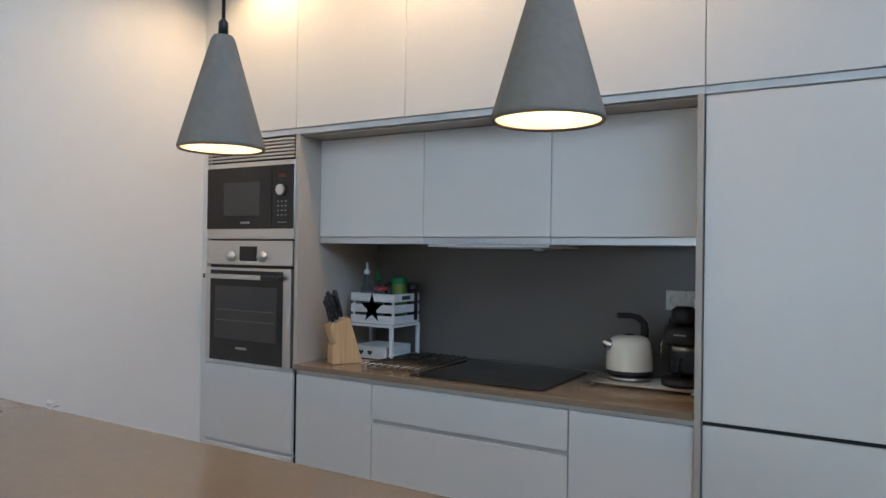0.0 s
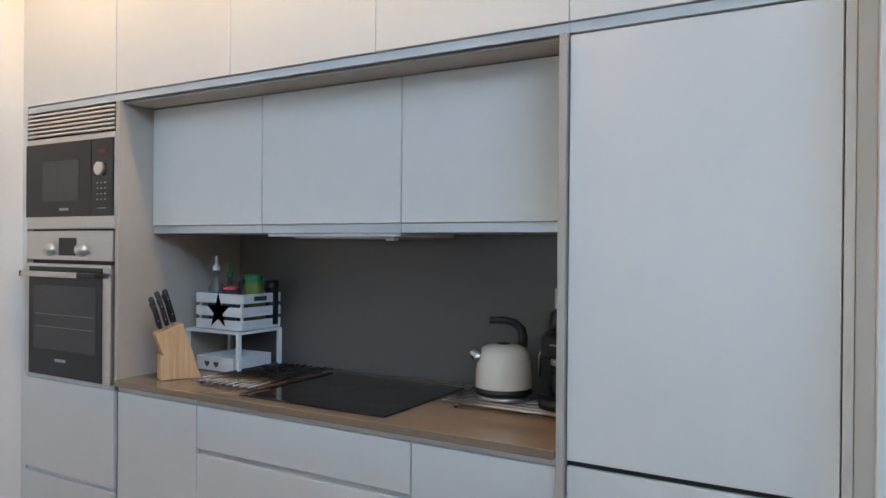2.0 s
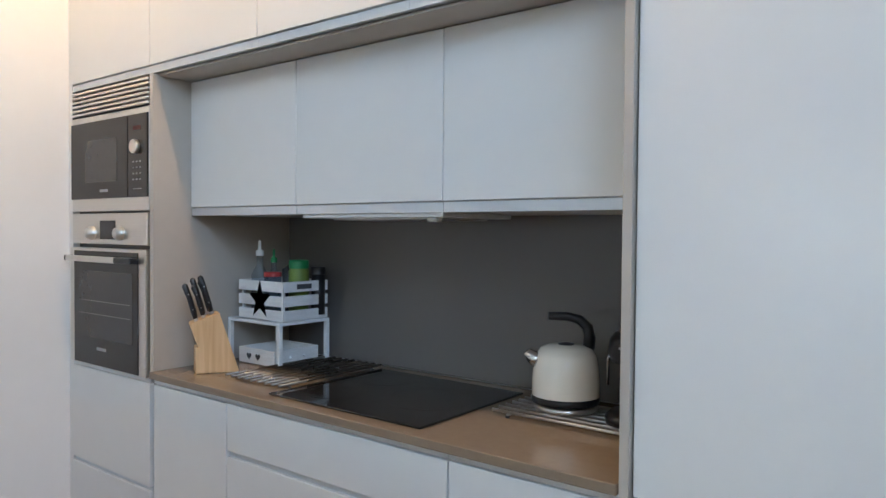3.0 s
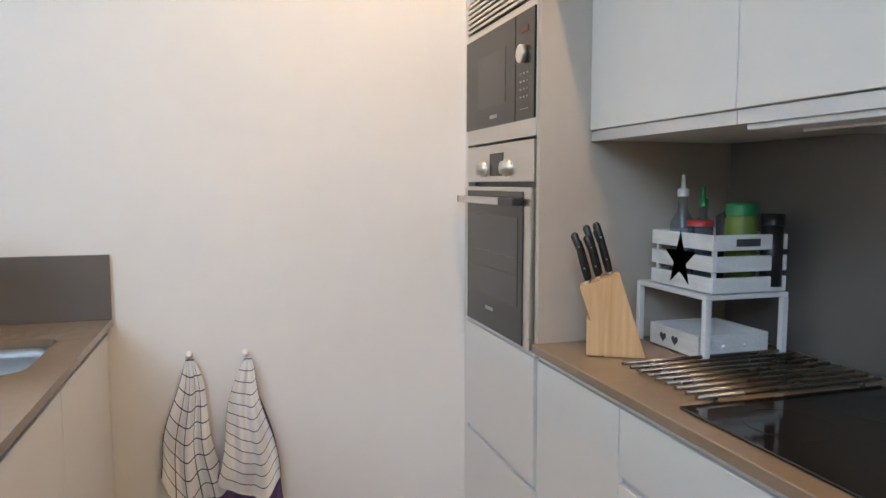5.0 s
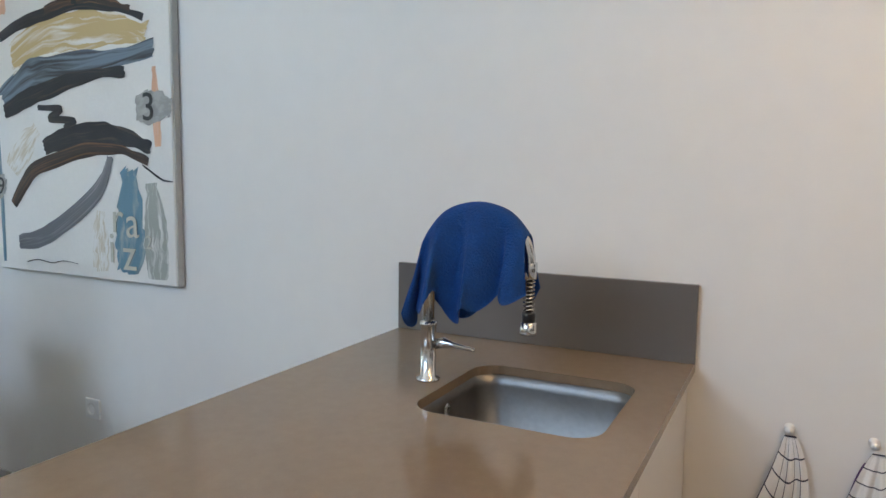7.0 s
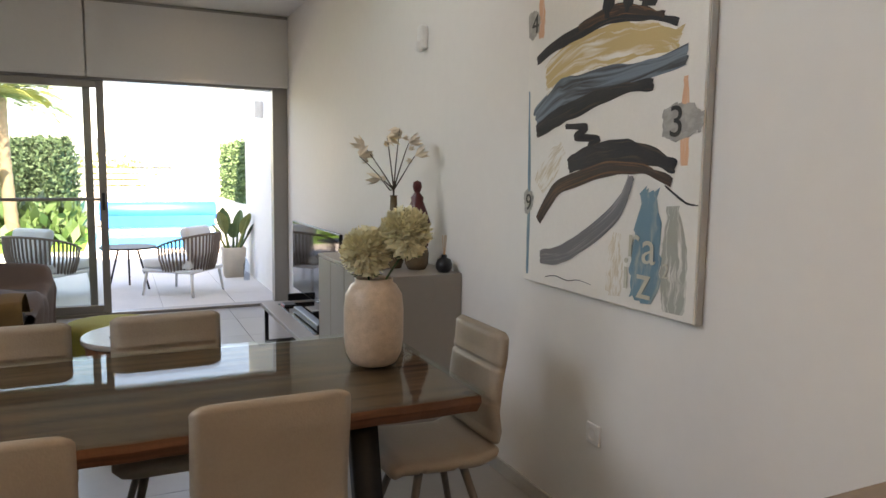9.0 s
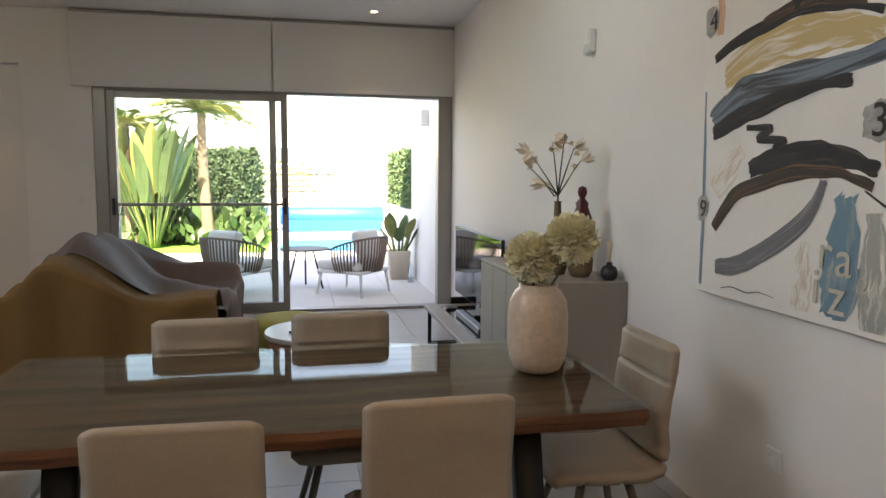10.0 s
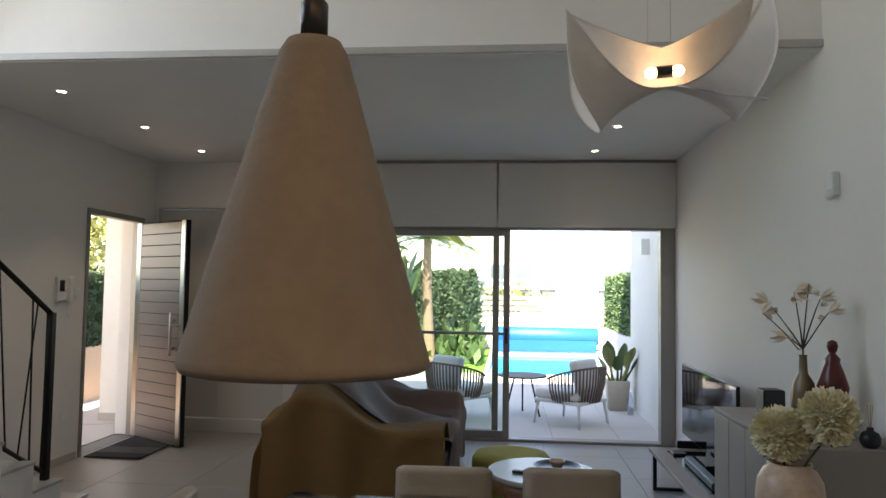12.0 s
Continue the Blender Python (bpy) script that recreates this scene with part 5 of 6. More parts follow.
stroke([(0.44, 0.50), (0.435, 0.64), (0.43, 0.78)], 0.04, K_ORANGE)
stroke([(-0.415, 1.03), (-0.415, 1.12), (-0.42, 1.24)], 0.05, K_ORANGE)
stroke([(0.36, 0.435), (0.455, 0.384), (0.511, 0.377)], 0.008, K_DARK, 0.0384)
stroke([(-0.33, 0.037), (-0.26, 0.05), (-0.171, 0.043), (-0.10, 0.055), (-0.014, 0.049)], 0.004, K_DARK, 0.0384)
for a, b, w, h in ((0.425, 0.636, 0.175, 0.115), (-0.478, 0.341, 0.066, 0.105), (-0.468, 1.09, 0.085, 0.12)):
    stroke([(a - w / 2, b), (a, b + 0.004), (a + w / 2, b)], h, K_TAG, 0.0386)
TX = lambda a, b: pose(0.0412, a, b, 90, 0, 90)
M_INK = mat("ink", (0.03, 0.03, 0.03), 0.6)
M_CHALK = mat("chalk_letter", (0.52, 0.50, 0.42), 0.8)
lettering("numeral", "3", 0.14, TX(0.40, 0.636), M_INK, pt)
lettering("numeral", "9", 0.10, TX(-0.475, 0.341), M_INK, pt)
lettering("numeral", "4", 0.11, TX(-0.455, 1.09), M_INK, pt)
for tx, sz, a, b in (("r", 0.17, 0.22, 0.235), ("a", 0.17, 0.30, 0.22), ("i", 0.17, 0.186, 0.12), ("z", 0.18, 0.28, 0.10), ("2", 0.07, 0.384, 0.152)):
    lettering("letter", tx, sz, pose(0.0416, a, b, 90, 0, 90), M_CHALK, pt)

# butterfly pendant over the table
bl = thing("butterfly_pendant", "white curved bow-tie shaped pendant lamp, lit, over the table", "pendant lamp", (1.235, -3.70, 2.45), 8)


def shade(u, v):
    """Pinched at the middle and flaring into an open cuff at both ends."""
    s = u * 2 - 1
    k = abs(s) ** 1.25
    r = 0.075 + 0.16 * k
    a = radians(98 + (185 + 128 * abs(s) ** 1.1) * v)
    return (s * (0.335 - 0.10 * k * max(0.0, -math.sin(a)) ** 2), r * 0.85 * math.cos(a), r * math.sin(a) + 0.02 * k)


bl.matrix_basis = pose(1.235, -3.70, 2.45, 0, 3, -6)
part("shade", sheet(shade, 56, 40, 0.004), M_FELT, bl)
for x in (-0.045, 0.045):
    part("bulb", ball(0.02, 2, (1.2, 1, 1), Matrix.Translation((x, 0.01, -0.02))), M_BULB, bl)
part("holder", cyl(0.022, -0.028, 0.028, 16, pose(0, 0.01, -0.02, 0, 90)), M_BLACK, bl)
up = bl.matrix_basis.to_3x3().inverted() @ Vector((0, 0, 1))
for x in (-0.03, 0.05):
    part("wire", tube([(x, -0.02, 0.07), tuple(Vector((x, -0.02, 0.07)) + up * (H2 - 2.52))], 0.0012, 5), M_STEEL, bl)
part("edge_bar", tube([(-0.03, 0.06, -0.085), (-0.20, 0.125, -0.155), (-0.30, 0.15, -0.185)], 0.004, 6), M_WMETAL, bl)

# ---- sideboard, TV and things on them ----
sb = thing("sideboard", "greige lacquered sideboard with ribbed front panels", "sideboard", (0.004, -5.79, 0))
sb.matrix_basis = pose(0.004, -5.79, 0) @ Matrix.Diagonal((0.95, 1.033, 1, 1))
part("body", box(0, 0.48, 0, 1.12, 0.06, 0.905, 0.002), M_SIDEB, sb)
part("top", box(0, 0.502, -0.002, 1.122, 0.906, 0.925, 0.002), M_SIDEB, sb)
part("side_panel", box(0, 0.50, 1.121, 1.139, 0.05, 0.925, 0.002), M_SIDEB, sb)
for i in range(4):
    part("door", box(0.481, 0.50, i * 0.28 + 0.003, i * 0.28 + 0.277, 0.07, 0.90, 0.004, 2), M_SIDEF, sb)
part("plinth", box(0.03, 0.45, 0.03, 1.09, 0, 0.06), M_BLACK, sb)

bn = thing("tv_bench", "low grey television bench along the wall", "tv bench", (0.004, -7.30, 0))
bn.matrix_basis = pose(0.004, -7.30, 0) @ Matrix.Diagonal((1.17, 0.94, 1, 1))
part("top", box(0, 0.50, 0, 1.58, 0.30, 0.335, 0.003), M_SIDEB, bn)
part("glass_inlay", box(0.10, 0.40, 0.15, 1.45, 0.3352, 0.339, 0.001), M_BGLASS, bn)
for y in (0.08, 1.46):
    bm = box(0.46, 0.485, y, y + 0.03, 0, 0.30, 0.002)
    add_box(bm, 0.02, 0.045, y, y + 0.03, 0, 0.30, 0.002)
    add_box(bm, 0.045, 0.46, y, y + 0.03, 0.0, 0.025, 0.002)
    part("leg_frame", bm, M_BMETAL, bn)
tv = thing("television", "large flat black television reflecting the garden", "television", (0.24, -7.60, 0.34))
tv.matrix_basis = pose(0.24, -7.60, 0.34) @ Matrix.Diagonal((1, 1.05, 1, 1))
part("panel", box(-0.025, 0.0, 0, 1.42, 0.06, 0.67, 0.004), M_BLACK, tv)
part("screen", box(0.0002, 0.0025, 0.008, 1.412, 0.07, 0.662), M_SCREEN, tv)
for y in (0.3, 1.1):
    part("foot", box(-0.11, 0.12, y, y + 0.03, 0.0, 0.06, 0.004), M_BMETAL, tv)
sbar = thing("soundbar", "slim black soundbar on the television bench", "soundbar", (0.40, -6.75, 0.340))
part("body", box(-0.035, 0.035, 0, 0.75, 0, 0.05, 0.012, 2), M_BLACK, sbar)
gd = thing("gadget_box", "small device with red edge on the television bench", "device", (0.40, -7.12, 0.336))
part("body", box(-0.05, 0.05, 0, 0.13, 0, 0.02, 0.004), M_BLACK, gd)
part("edge", box(0.051, 0.056, 0.01, 0.12, 0.004, 0.016), mat("red_plastic", (0.4, 0.03, 0.03), 0.4), gd)

SBZ = 0.9255
sk2 = thing("speaker", "small black cube loudspeaker on the sideboard", "speaker", (0.30, -5.32, SBZ))
part("body", box(-0.06, 0.06, -0.06, 0.06, 0, 0.18, 0.01, 2), M_BLACK, sk2)
part("grille", box(-0.05, 0.05, 0.0605, 0.064, 0.01, 0.17, 0.002), M_DARKGREY, sk2)
mv = thing("bottle_vase", "smoked brown bottle vase on the sideboard", "vase", (0.27, -4.95, SBZ))
mv.matrix_basis = pose(0.27, -4.95, SBZ) @ Matrix.Diagonal((1, 1, 1.33, 1))
part("body", lathe([(0.001, 0), (0.045, 0.0), (0.058, 0.03), (0.060, 0.15), (0.05, 0.20), (0.022, 0.235), (0.018, 0.30), (0.022, 0.305)], 32), M_BROWNV, mv)
mg = thing("magnolia_branch", "artificial magnolia branch with cream blossoms in the vase", "branch", (0.27, -4.95, SBZ + 0.385))
mg.matrix_basis = pose(0.27, -4.95, SBZ + 0.385) @ Matrix.Diagonal((0.95, 0.95, 0.86, 1))
rn = random.Random(7)
tips = []
for i, (dx, dy, dz) in enumerate(((0.22, 0.03, 0.27), (0.16, -0.05, 0.33), (0.05, 0.02, 0.40), (-0.02, 0.04, 0.45), (-0.08, 0.03, 0.36), (-0.10, 0.08, 0.28), (0.10, 0.06, 0.13))):
    pts = [Vector((0, 0, -0.15)), Vector((0, 0, 0.06)), Vector((dx * 0.3, dy * 0.3, dz * 0.45)), Vector((dx * 0.75, dy * 0.75, dz * 0.82)), Vector((dx, dy, dz))]
    part("twig", tube(pts, [0.005, 0.005, 0.004, 0.003, 0.002], 7), M_TWIG, mg)
    tips += [pts[-1], pts[3] + Vector((rn.uniform(-0.03, 0.03), rn.uniform(-0.03, 0.03), 0.02))]
for k, t in enumerate(tips):
    bm = bmesh.new()
    sz = 0.075 if k % 2 == 0 else 0.035
    dr = Vector((rn.uniform(-1, 1), rn.uniform(-1, 1), rn.uniform(-0.5, 1))).normalized()
    for j in range(6):
        a = j * math.pi / 3
        s1 = dr.cross(Vector((0.3, 0.2, 1))).normalized()
        s2 = dr.cross(s1)
        o1 = s1 * math.cos(a) + s2 * math.sin(a)
        o2 = s1 * math.cos(a + 0.6) + s2 * math.sin(a + 0.6)
        o0 = s1 * math.cos(a - 0.6) + s2 * math.sin(a - 0.6)
        v = [bm.verts.new(t), bm.verts.new(t + (o0 * 0.45 + dr * 0.45) * sz), bm.verts.new(t + (o1 * 0.62 + dr * 1.1) * sz), bm.verts.new(t + (o2 * 0.45 + dr * 0.45) * sz)]
        bm.faces.new(v)
    part("blossom" if k % 2 == 0 else "bud", bm, M_PETALP, mg)
pv = thing("dark_bowl_vase", "dark round glass vase on the sideboard", "vase", (0.165, -4.86, SBZ))
part("body", lathe([(0.001, 0), (0.05, 0), (0.065, 0.03), (0.068, 0.09), (0.06, 0.12), (0.001, 0.125)], 32), M_BROWNV, pv)
fg = tagged(link("figurine", lathe([(0.001, 0), (0.05, 0.0), (0.055, 0.01), (0.02, 0.02), (0.018, 0.05), (0.055, 0.07), (0.062, 0.10), (0.045, 0.15), (0.028, 0.19), (0.03, 0.205), (0.012, 0.225), (0.018, 0.235), (0.022, 0.25), (0.018, 0.268), (0.001, 0.275)], 28), M_RED), "dark red glazed decorative figurine on a small foot", "figurine")
fg.matrix_basis = pose(0.165, -4.86, SBZ + 0.126) @ Matrix.Diagonal((1.2, 1.2, 1.33, 1))
df = thing("reed_diffuser", "dark round reed diffuser bottle with wooden sticks", "diffuser", (0.075, -4.69, SBZ))
part("bottle", lathe([(0.001, 0), (0.03, 0.0), (0.044, 0.02), (0.046, 0.045), (0.036, 0.07), (0.016, 0.08), (0.014, 0.095), (0.001, 0.096)], 28), M_BLACK, df)
for i in range(5):
    part("reed", tube([(0, 0, 0.05), (0.012 * math.cos(i * 1.3), 0.012 * math.sin(i * 1.3), 0.20)], 0.0018, 5), M_BLOCK, df)

# ---- sofa under throws ----
so = thing("sofa", "dark fabric sofa covered with two throws", "sofa", (0.06, -0.05, 0))
part("base", box(2.17, 3.38, -7.92, -6.12, 0.08, 0.40, 0.03, 2), M_SOFA, so)
part("backrest", box(2.95, 3.36, -7.92, -6.14, 0.40, 0.71, 0.06, 3), M_SOFA, so)
for y in (-6.30, -7.92):
    part("armrest", box(2.17, 2.95, y, y + 0.18, 0.40, 0.53, 0.04, 3), M_SOFA, so)
part("cushion", box(2.2, 2.94, -7.73, -6.31, 0.401, 0.50, 0.04, 3), M_SOFA, so)
for x in (2.24, 3.30):
    for y in (-7.85, -6.2):
        part("foot", cyl(0.025, 0, 0.08, 12, pose(x, y, 0)), M_BLACK, so)


def smooth(a, b, t):
    t = min(max((t - a) / (b - a), 0), 1)
    return t * t * (3 - 2 * t)


def sofa_top(x, y):
    """Height of the draped sofa: back along large x, seat towards the television."""
    b = smooth(2.62, 3.22, x)
    arm = max(smooth(-6.52, -6.30, y), smooth(-7.62, -7.80, y))
    seat = 0.50 + 0.135 * arm
    hump = 0.10 * math.exp(-((y + 7.05) / 0.42) ** 2) * smooth(2.35, 2.95, x)
    slope = 0.20 * smooth(3.20, 3.46, x)
    return seat + (0.885 + 0.02 * math.sin(y * 3.1) - seat) * b + hump - slope


def drape(y0, y1, x0, x1, near, left, front_, amp, seed):
    """A throw over the sofa from y0 to y1, hanging by the given lengths over the near end, the back and the front."""
    def f(u, v):
        X = x0 - front_ + (x1 - x0 + left + front_) * u
        Y = y0 + (y1 - y0 + near) * v
        x = min(max(X, x0), x1)
        y = min(Y, y1) if y1 > y0 else max(Y, y1)
        dx = max(0, X - x1)
        sg = 1 if y1 > y0 else -1
        dn = max(0, (Y - y1) * sg)
        df_ = max(0, x0 - X)
        w = noise.noise(Vector((X * 2.3 + seed, Y * 3.1, seed))) * amp + noise.noise(Vector((X * 6 + seed, Y * 2.2, 3 + seed))) * amp * 0.45
        ridge = amp * 0.9 * math.sin((X * 1.3 + Y * 2.2) * 4.4 + 2 * noise.noise(Vector((X, Y, seed))))
        d = dx + dn + df_
        z = sofa_top(x, y) + 0.018 + w * 0.6 + ridge * 0.8
        r = 0.05
        z = z - max(0.0, d - 0.02) * 0.985
        hang = min(1.0, d / 0.12)
        fold = 0.022 * math.sin((X if dn > 0 else Y) * 15 + seed * 2) * hang
        return (x + (0.045 + fold if dx > 0 else 0) * min(1, dx / 0.05) - ((0.04 + fold) * min(1, df_ / 0.05) if df_ > 0 else 0) + (0.01 * math.sin(z * 9) if d > 0 else 0),
                y + sg * (0.045 + fold) * min(1, dn / 0.05) if dn > 0 else y, max(z, 0.03 + 0.01 * math.sin(X * 20)))
    return sheet(f, 90, 90, 0.003)


ty = thing("mustard_throw", "mustard-brown fringed throw draped over the sofa arm and back", "throw", (0.06, -0.05, 0))
part("cloth", drape(-6.62, -6.10, 2.18, 3.46, 0.72, 0.62, 0.02, 0.030, 1.0), M_THROWY, ty)
bm = bmesh.new()
for i in range(46):
    y = -6.60 + i * 0.0115
    z = 0.34 + 0.05 * math.sin(i)
    add_tube(bm, [(3.515, y, z), (3.53 + 0.01 * math.sin(i * 2.1), y + 0.004, z - 0.07), (3.525, y, z - 0.13)], 0.0035, 5)
part("fringe", bm, M_THROWY, ty)
tg = thing("grey_throw", "mauve-grey velvety throw rumpled over the sofa", "throw", (0.06, -0.05, 0))
part("cloth", drape(-6.60, -7.93, 2.18, 3.46, -0.35, 0.35, 0.42, 0.056, 5.0), M_THROWG, tg)

# ---- coffee table and pouf ----
ct = thing("coffee_table", "round low coffee table with tray and remotes", "coffee table", (1.54, -6.05, 0))
part("top", cyl(0.37, 0.385, 0.42, 48, None, 0.006), M_CTABLE, ct)
part("skirt", lathe([(0.34, 0.30), (0.35, 0.384), (0.33, 0.385)], 48), M_EDGE, ct)
for i in range(3):
    a = i * 2.09 + 0.4
    part("leg", tube([(0.24 * math.cos(a), 0.24 * math.sin(a), 0.384), (0.30 * math.cos(a), 0.30 * math.sin(a), 0)], 0.018, 10), M_EDGE, ct)
ty2 = thing("round_tray", "dark round tray on the coffee table", "tray", (1.435, -6.13, 0.4205))
part("plate", lathe([(0.001, 0.004), (0.13, 0.004), (0.155, 0.022), (0.16, 0.020), (0.135, 0.0), (0.001, 0.0)], 40), M_BLACK, ty2)
bo = thing("small_bowl", "small pale bowl on the tray", "bowl", (1.435, -6.13, 0.425))
part("body", lathe([(0.001, 0), (0.03, 0), (0.055, 0.04), (0.056, 0.05), (0.05, 0.045), (0.02, 0.01), (0.001, 0.008)], 28), M_VASE, bo)
for x, y, rz in ((1.665, -5.95, 70), (1.565, -5.83, 25)):
    rm = thing("remote_control", "black remote control lying on the coffee table", "remote", (x, y, 0.4205), rz, "remotes")
    part("body", box(-0.02, 0.02, -0.08, 0.08, 0, 0.016, 0.005, 2), M_BLACK, rm)
    bm = bmesh.new()
    for i in range(5):
        add_box(bm, -0.010, -0.004, -0.06 + i * 0.022, -0.052 + i * 0.022, 0.0161, 0.018)
        add_box(bm, 0.004, 0.010, -0.06 + i * 0.022, -0.052 + i * 0.022, 0.0161, 0.018)
    part("buttons", bm, M_DARKGREY, rm)
pf = thing("pouf", "round lime-yellow velvet pouf beside the coffee table", "pouf", (1.745, -6.73, 0))
pf.matrix_basis = pose(1.745, -6.73, 0) @ Matrix.Diagonal((0.85, 0.85, 1, 1))
part("body", lathe([(0.001, 0.0), (0.33, 0.0), (0.36, 0.03), (0.365, 0.18), (0.36, 0.33), (0.33, 0.37), (0.2, 0.385), (0.001, 0.388)], 48), M_POUF, pf)


# ---- outside ----
bm = bmesh.new()
GX0, GX1, GY0, GY1 = -1.0, 2.15, -20.0, -14.9
for a, b, c, d in ((-900, 900, -20.0 - 900, GY0), (-900, GX0, GY0, GY1), (GX1, 900, GY0, GY1), (-900, 900, GY1, 900)):
    vs = [bm.verts.new((x, y, -0.06)) for x, y in ((a, c), (b, c), (b, d), (a, d))]
    bm.faces.new(vs)
structure("ground", bm, M_EARTH, "dry sandy ground around the house", "ground")
structure("lawn", box(2.25, 14, -20.4, -14.96, -0.05, 0.0), M_GRASS, "bright green lawn beside the pool", "lawn")
pool = thing("swimming_pool", "turquoise swimming pool with pale coping", "pool", (0, 0, 0), 0, "", "structure")
part("basin", box(GX0, GX1, GY0, GY1, -1.4, -1.3), M_EXTW, pool)
part("water", box(GX0, GX1, GY0, GY1, -0.25, -0.10), M_WATER, pool)
for a, b, c, d in ((GX0 - 0.3, GX1 + 0.09, GY1, GY1 + 0.35), (GX0 - 0.3, GX1 + 0.09, GY0 - 0.3, GY0), (GX0 - 0.3, GX0, GY0, GY1), (GX1, GX1 + 0.09, GY0, GY1)):
    part("coping", box(a, b, c, d, -0.12, 0.012, 0.01), M_PAVE, pool)
cv = thing("pool_cover_roller", "rolled-up blue pool cover on a reel at the pool's end", "pool cover", (0.75, -20.15, 0))
part("roll", cyl(0.235, -1.35, 1.35, 32, pose(0, 0, 0.40, 0, 90)), M_COVER, cv)
part("hanging_sheet", box(-1.3, 1.3, 0.19, 0.21, 0.02, 0.40), M_COVER, cv)
for x in (-1.45, 1.45):
    part("stand", box(x - 0.03, x + 0.03, -0.18, 0.18, 0.0, 0.50, 0.02, 2), M_WMETAL, cv)

# party wall, garden walls, fence
structure("wall_garden_side", box(-0.25, 0.02, -11.5, -9.06, 0, 3.15), M_EXTW, "white rendered party wall beside the patio", "wall")
structure("wall_garden_low", box(-0.25, 0.02, -14.6, -11.5, 0, 0.95), M_EXTW, "low white garden wall", "wall")
stw = thing("stone_wall", "pale rubble stone wall behind the pool", "stone wall", (0, -21.2, 0), 0, "", "structure")
part("core", box(-9, 12, -0.1, 0.1, 0, 0.85), M_EXTW, stw)
rs = random.Random(11)
bm = bmesh.new()
for r in range(5):
    x = -4.0
    while x < 6.0:
        w = rs.uniform(0.18, 0.42)
        add_box(bm, x, x + w - 0.02, 0.10, 0.12 + rs.uniform(0.0, 0.03), r * 0.17 + 0.005, r * 0.17 + 0.155)
        x += w
part("stones", bm, M_STONE, stw)
fn = thing("garden_fence", "grey horizontal slat fence on the stone wall", "fence", (0, -21.25, 0.85))
for i in range(12):
    part("post", box(-9 + i * 1.9, -8.94 + i * 1.9, -0.03, 0.03, 0, 0.62), M_FENCE, fn)
for r in range(4):
    part("slat", box(-9, 12, 0.031, 0.05, 0.03 + r * 0.15, 0.14 + r * 0.15), M_FENCE, fn)


def leaf_cloud(n, fn_, size, seed, vertical=0.0):
    rn_ = random.Random(seed)
    bm = bmesh.new()
    for i in range(n):
        p = Vector(fn_(rn_))
        d = Vector((rn_.uniform(-1, 1), rn_.uniform(-1, 1), rn_.uniform(-1, 1) + vertical)).normalized()
        t = d.cross(Vector((rn_.uniform(-1, 1), rn_.uniform(-1, 1), 0.3))).normalized()
        s = size * rn_.uniform(0.6, 1.3)
        bm.faces.new([bm.verts.new(p), bm.verts.new(p + d * s * 0.5 + t * s * 0.22), bm.verts.new(p + d * s), bm.verts.new(p + d * s * 0.5 - t * s * 0.22)])
    return bm


hp_ = thing("hedge_panel", "green artificial hedge screen above the garden wall", "hedge", (-0.12, -13.3, 0.95))
part("backing", box(-0.04, 0.04, -1.3, 1.3, 0, 0.92), M_HEDGE, hp_)
part("leaves", leaf_cloud(5000, lambda r: (0.04 + r.uniform(0, 0.06), r.uniform(-1.3, 1.3), r.uniform(0, 0.95)), 0.06, 3), M_HEDGEP, hp_)
# small lamp on the party wall
wl = thing("outdoor_wall_lamp", "white cube wall lamp on the party wall", "wall lamp", (0.02, -10.2, 2.2))
part("body", box(0, 0.10, -0.05, 0.05, -0.1, 0.1, 0.004), M_WMETAL, wl)

# entrance porch outside the door
structure("porch_wall", box(6.17, 6.68, -9.9, -9.3, 0, 2.745), M_EXTW, "white rendered porch wall outside the entrance", "wall")
structure("porch_low_wall", box(7.6, 7.8, -14.7, -4.0, 0, 0.75), M_PEACH, "low peach garden wall seen through the entrance", "wall")
# slab added out of view to keep sun off the porch wall and floor
structure("porch_shade_slab", box(6.08, 7.55, -9.9, -3.4, 2.75, 2.95), M_EXTW, "unseen white rendered slab added over the entrance to shade the porch", "ceiling")
structure("porch_baseboard", box(6.17, 6.68, -9.298, -9.286, 0, 0.09), M_BASEB, "grey tile skirting on the porch wall", "baseboard")
hp2 = thing("hedge_panel", "dark green hedge screen outside the entrance", "hedge", (7.75, -10.6, 0.75))
part("backing", box(-0.04, 0.04, -4.0, 4.0, 0, 1.05), M_HEDGE, hp2)
part("leaves", leaf_cloud(6000, lambda r: (-0.05 - r.uniform(0, 0.08), r.uniform(-2.2, 0.5), r.uniform(0, 1.1)), 0.07, 5), M_HEDGE, hp2)
tr = thing("street_tree", "small light green tree beyond the entrance", "tree", (10.2, -13.6, 0))
part("trunk", tube([(0, 0, 0), (0.03, 0, 1.2), (0, 0.05, 2.4)], [0.09, 0.07, 0.04]), M_TRUNK, tr)
for k in range(5):
    a = k * 1.26
    part("limb", tube([(0, 0.03, 1.7 + 0.1 * k), (0.5 * math.cos(a), 0.5 * math.sin(a), 2.5), (0.9 * math.cos(a), 0.9 * math.sin(a), 3.0)], [0.035, 0.025, 0.01], 7), M_TRUNK, tr)
part("crown", leaf_cloud(4500, lambda r: (r.gauss(0, 0.75), r.gauss(0, 0.75), 2.7 + r.gauss(0, 0.5)), 0.16, 8), M_LEAFY, tr)


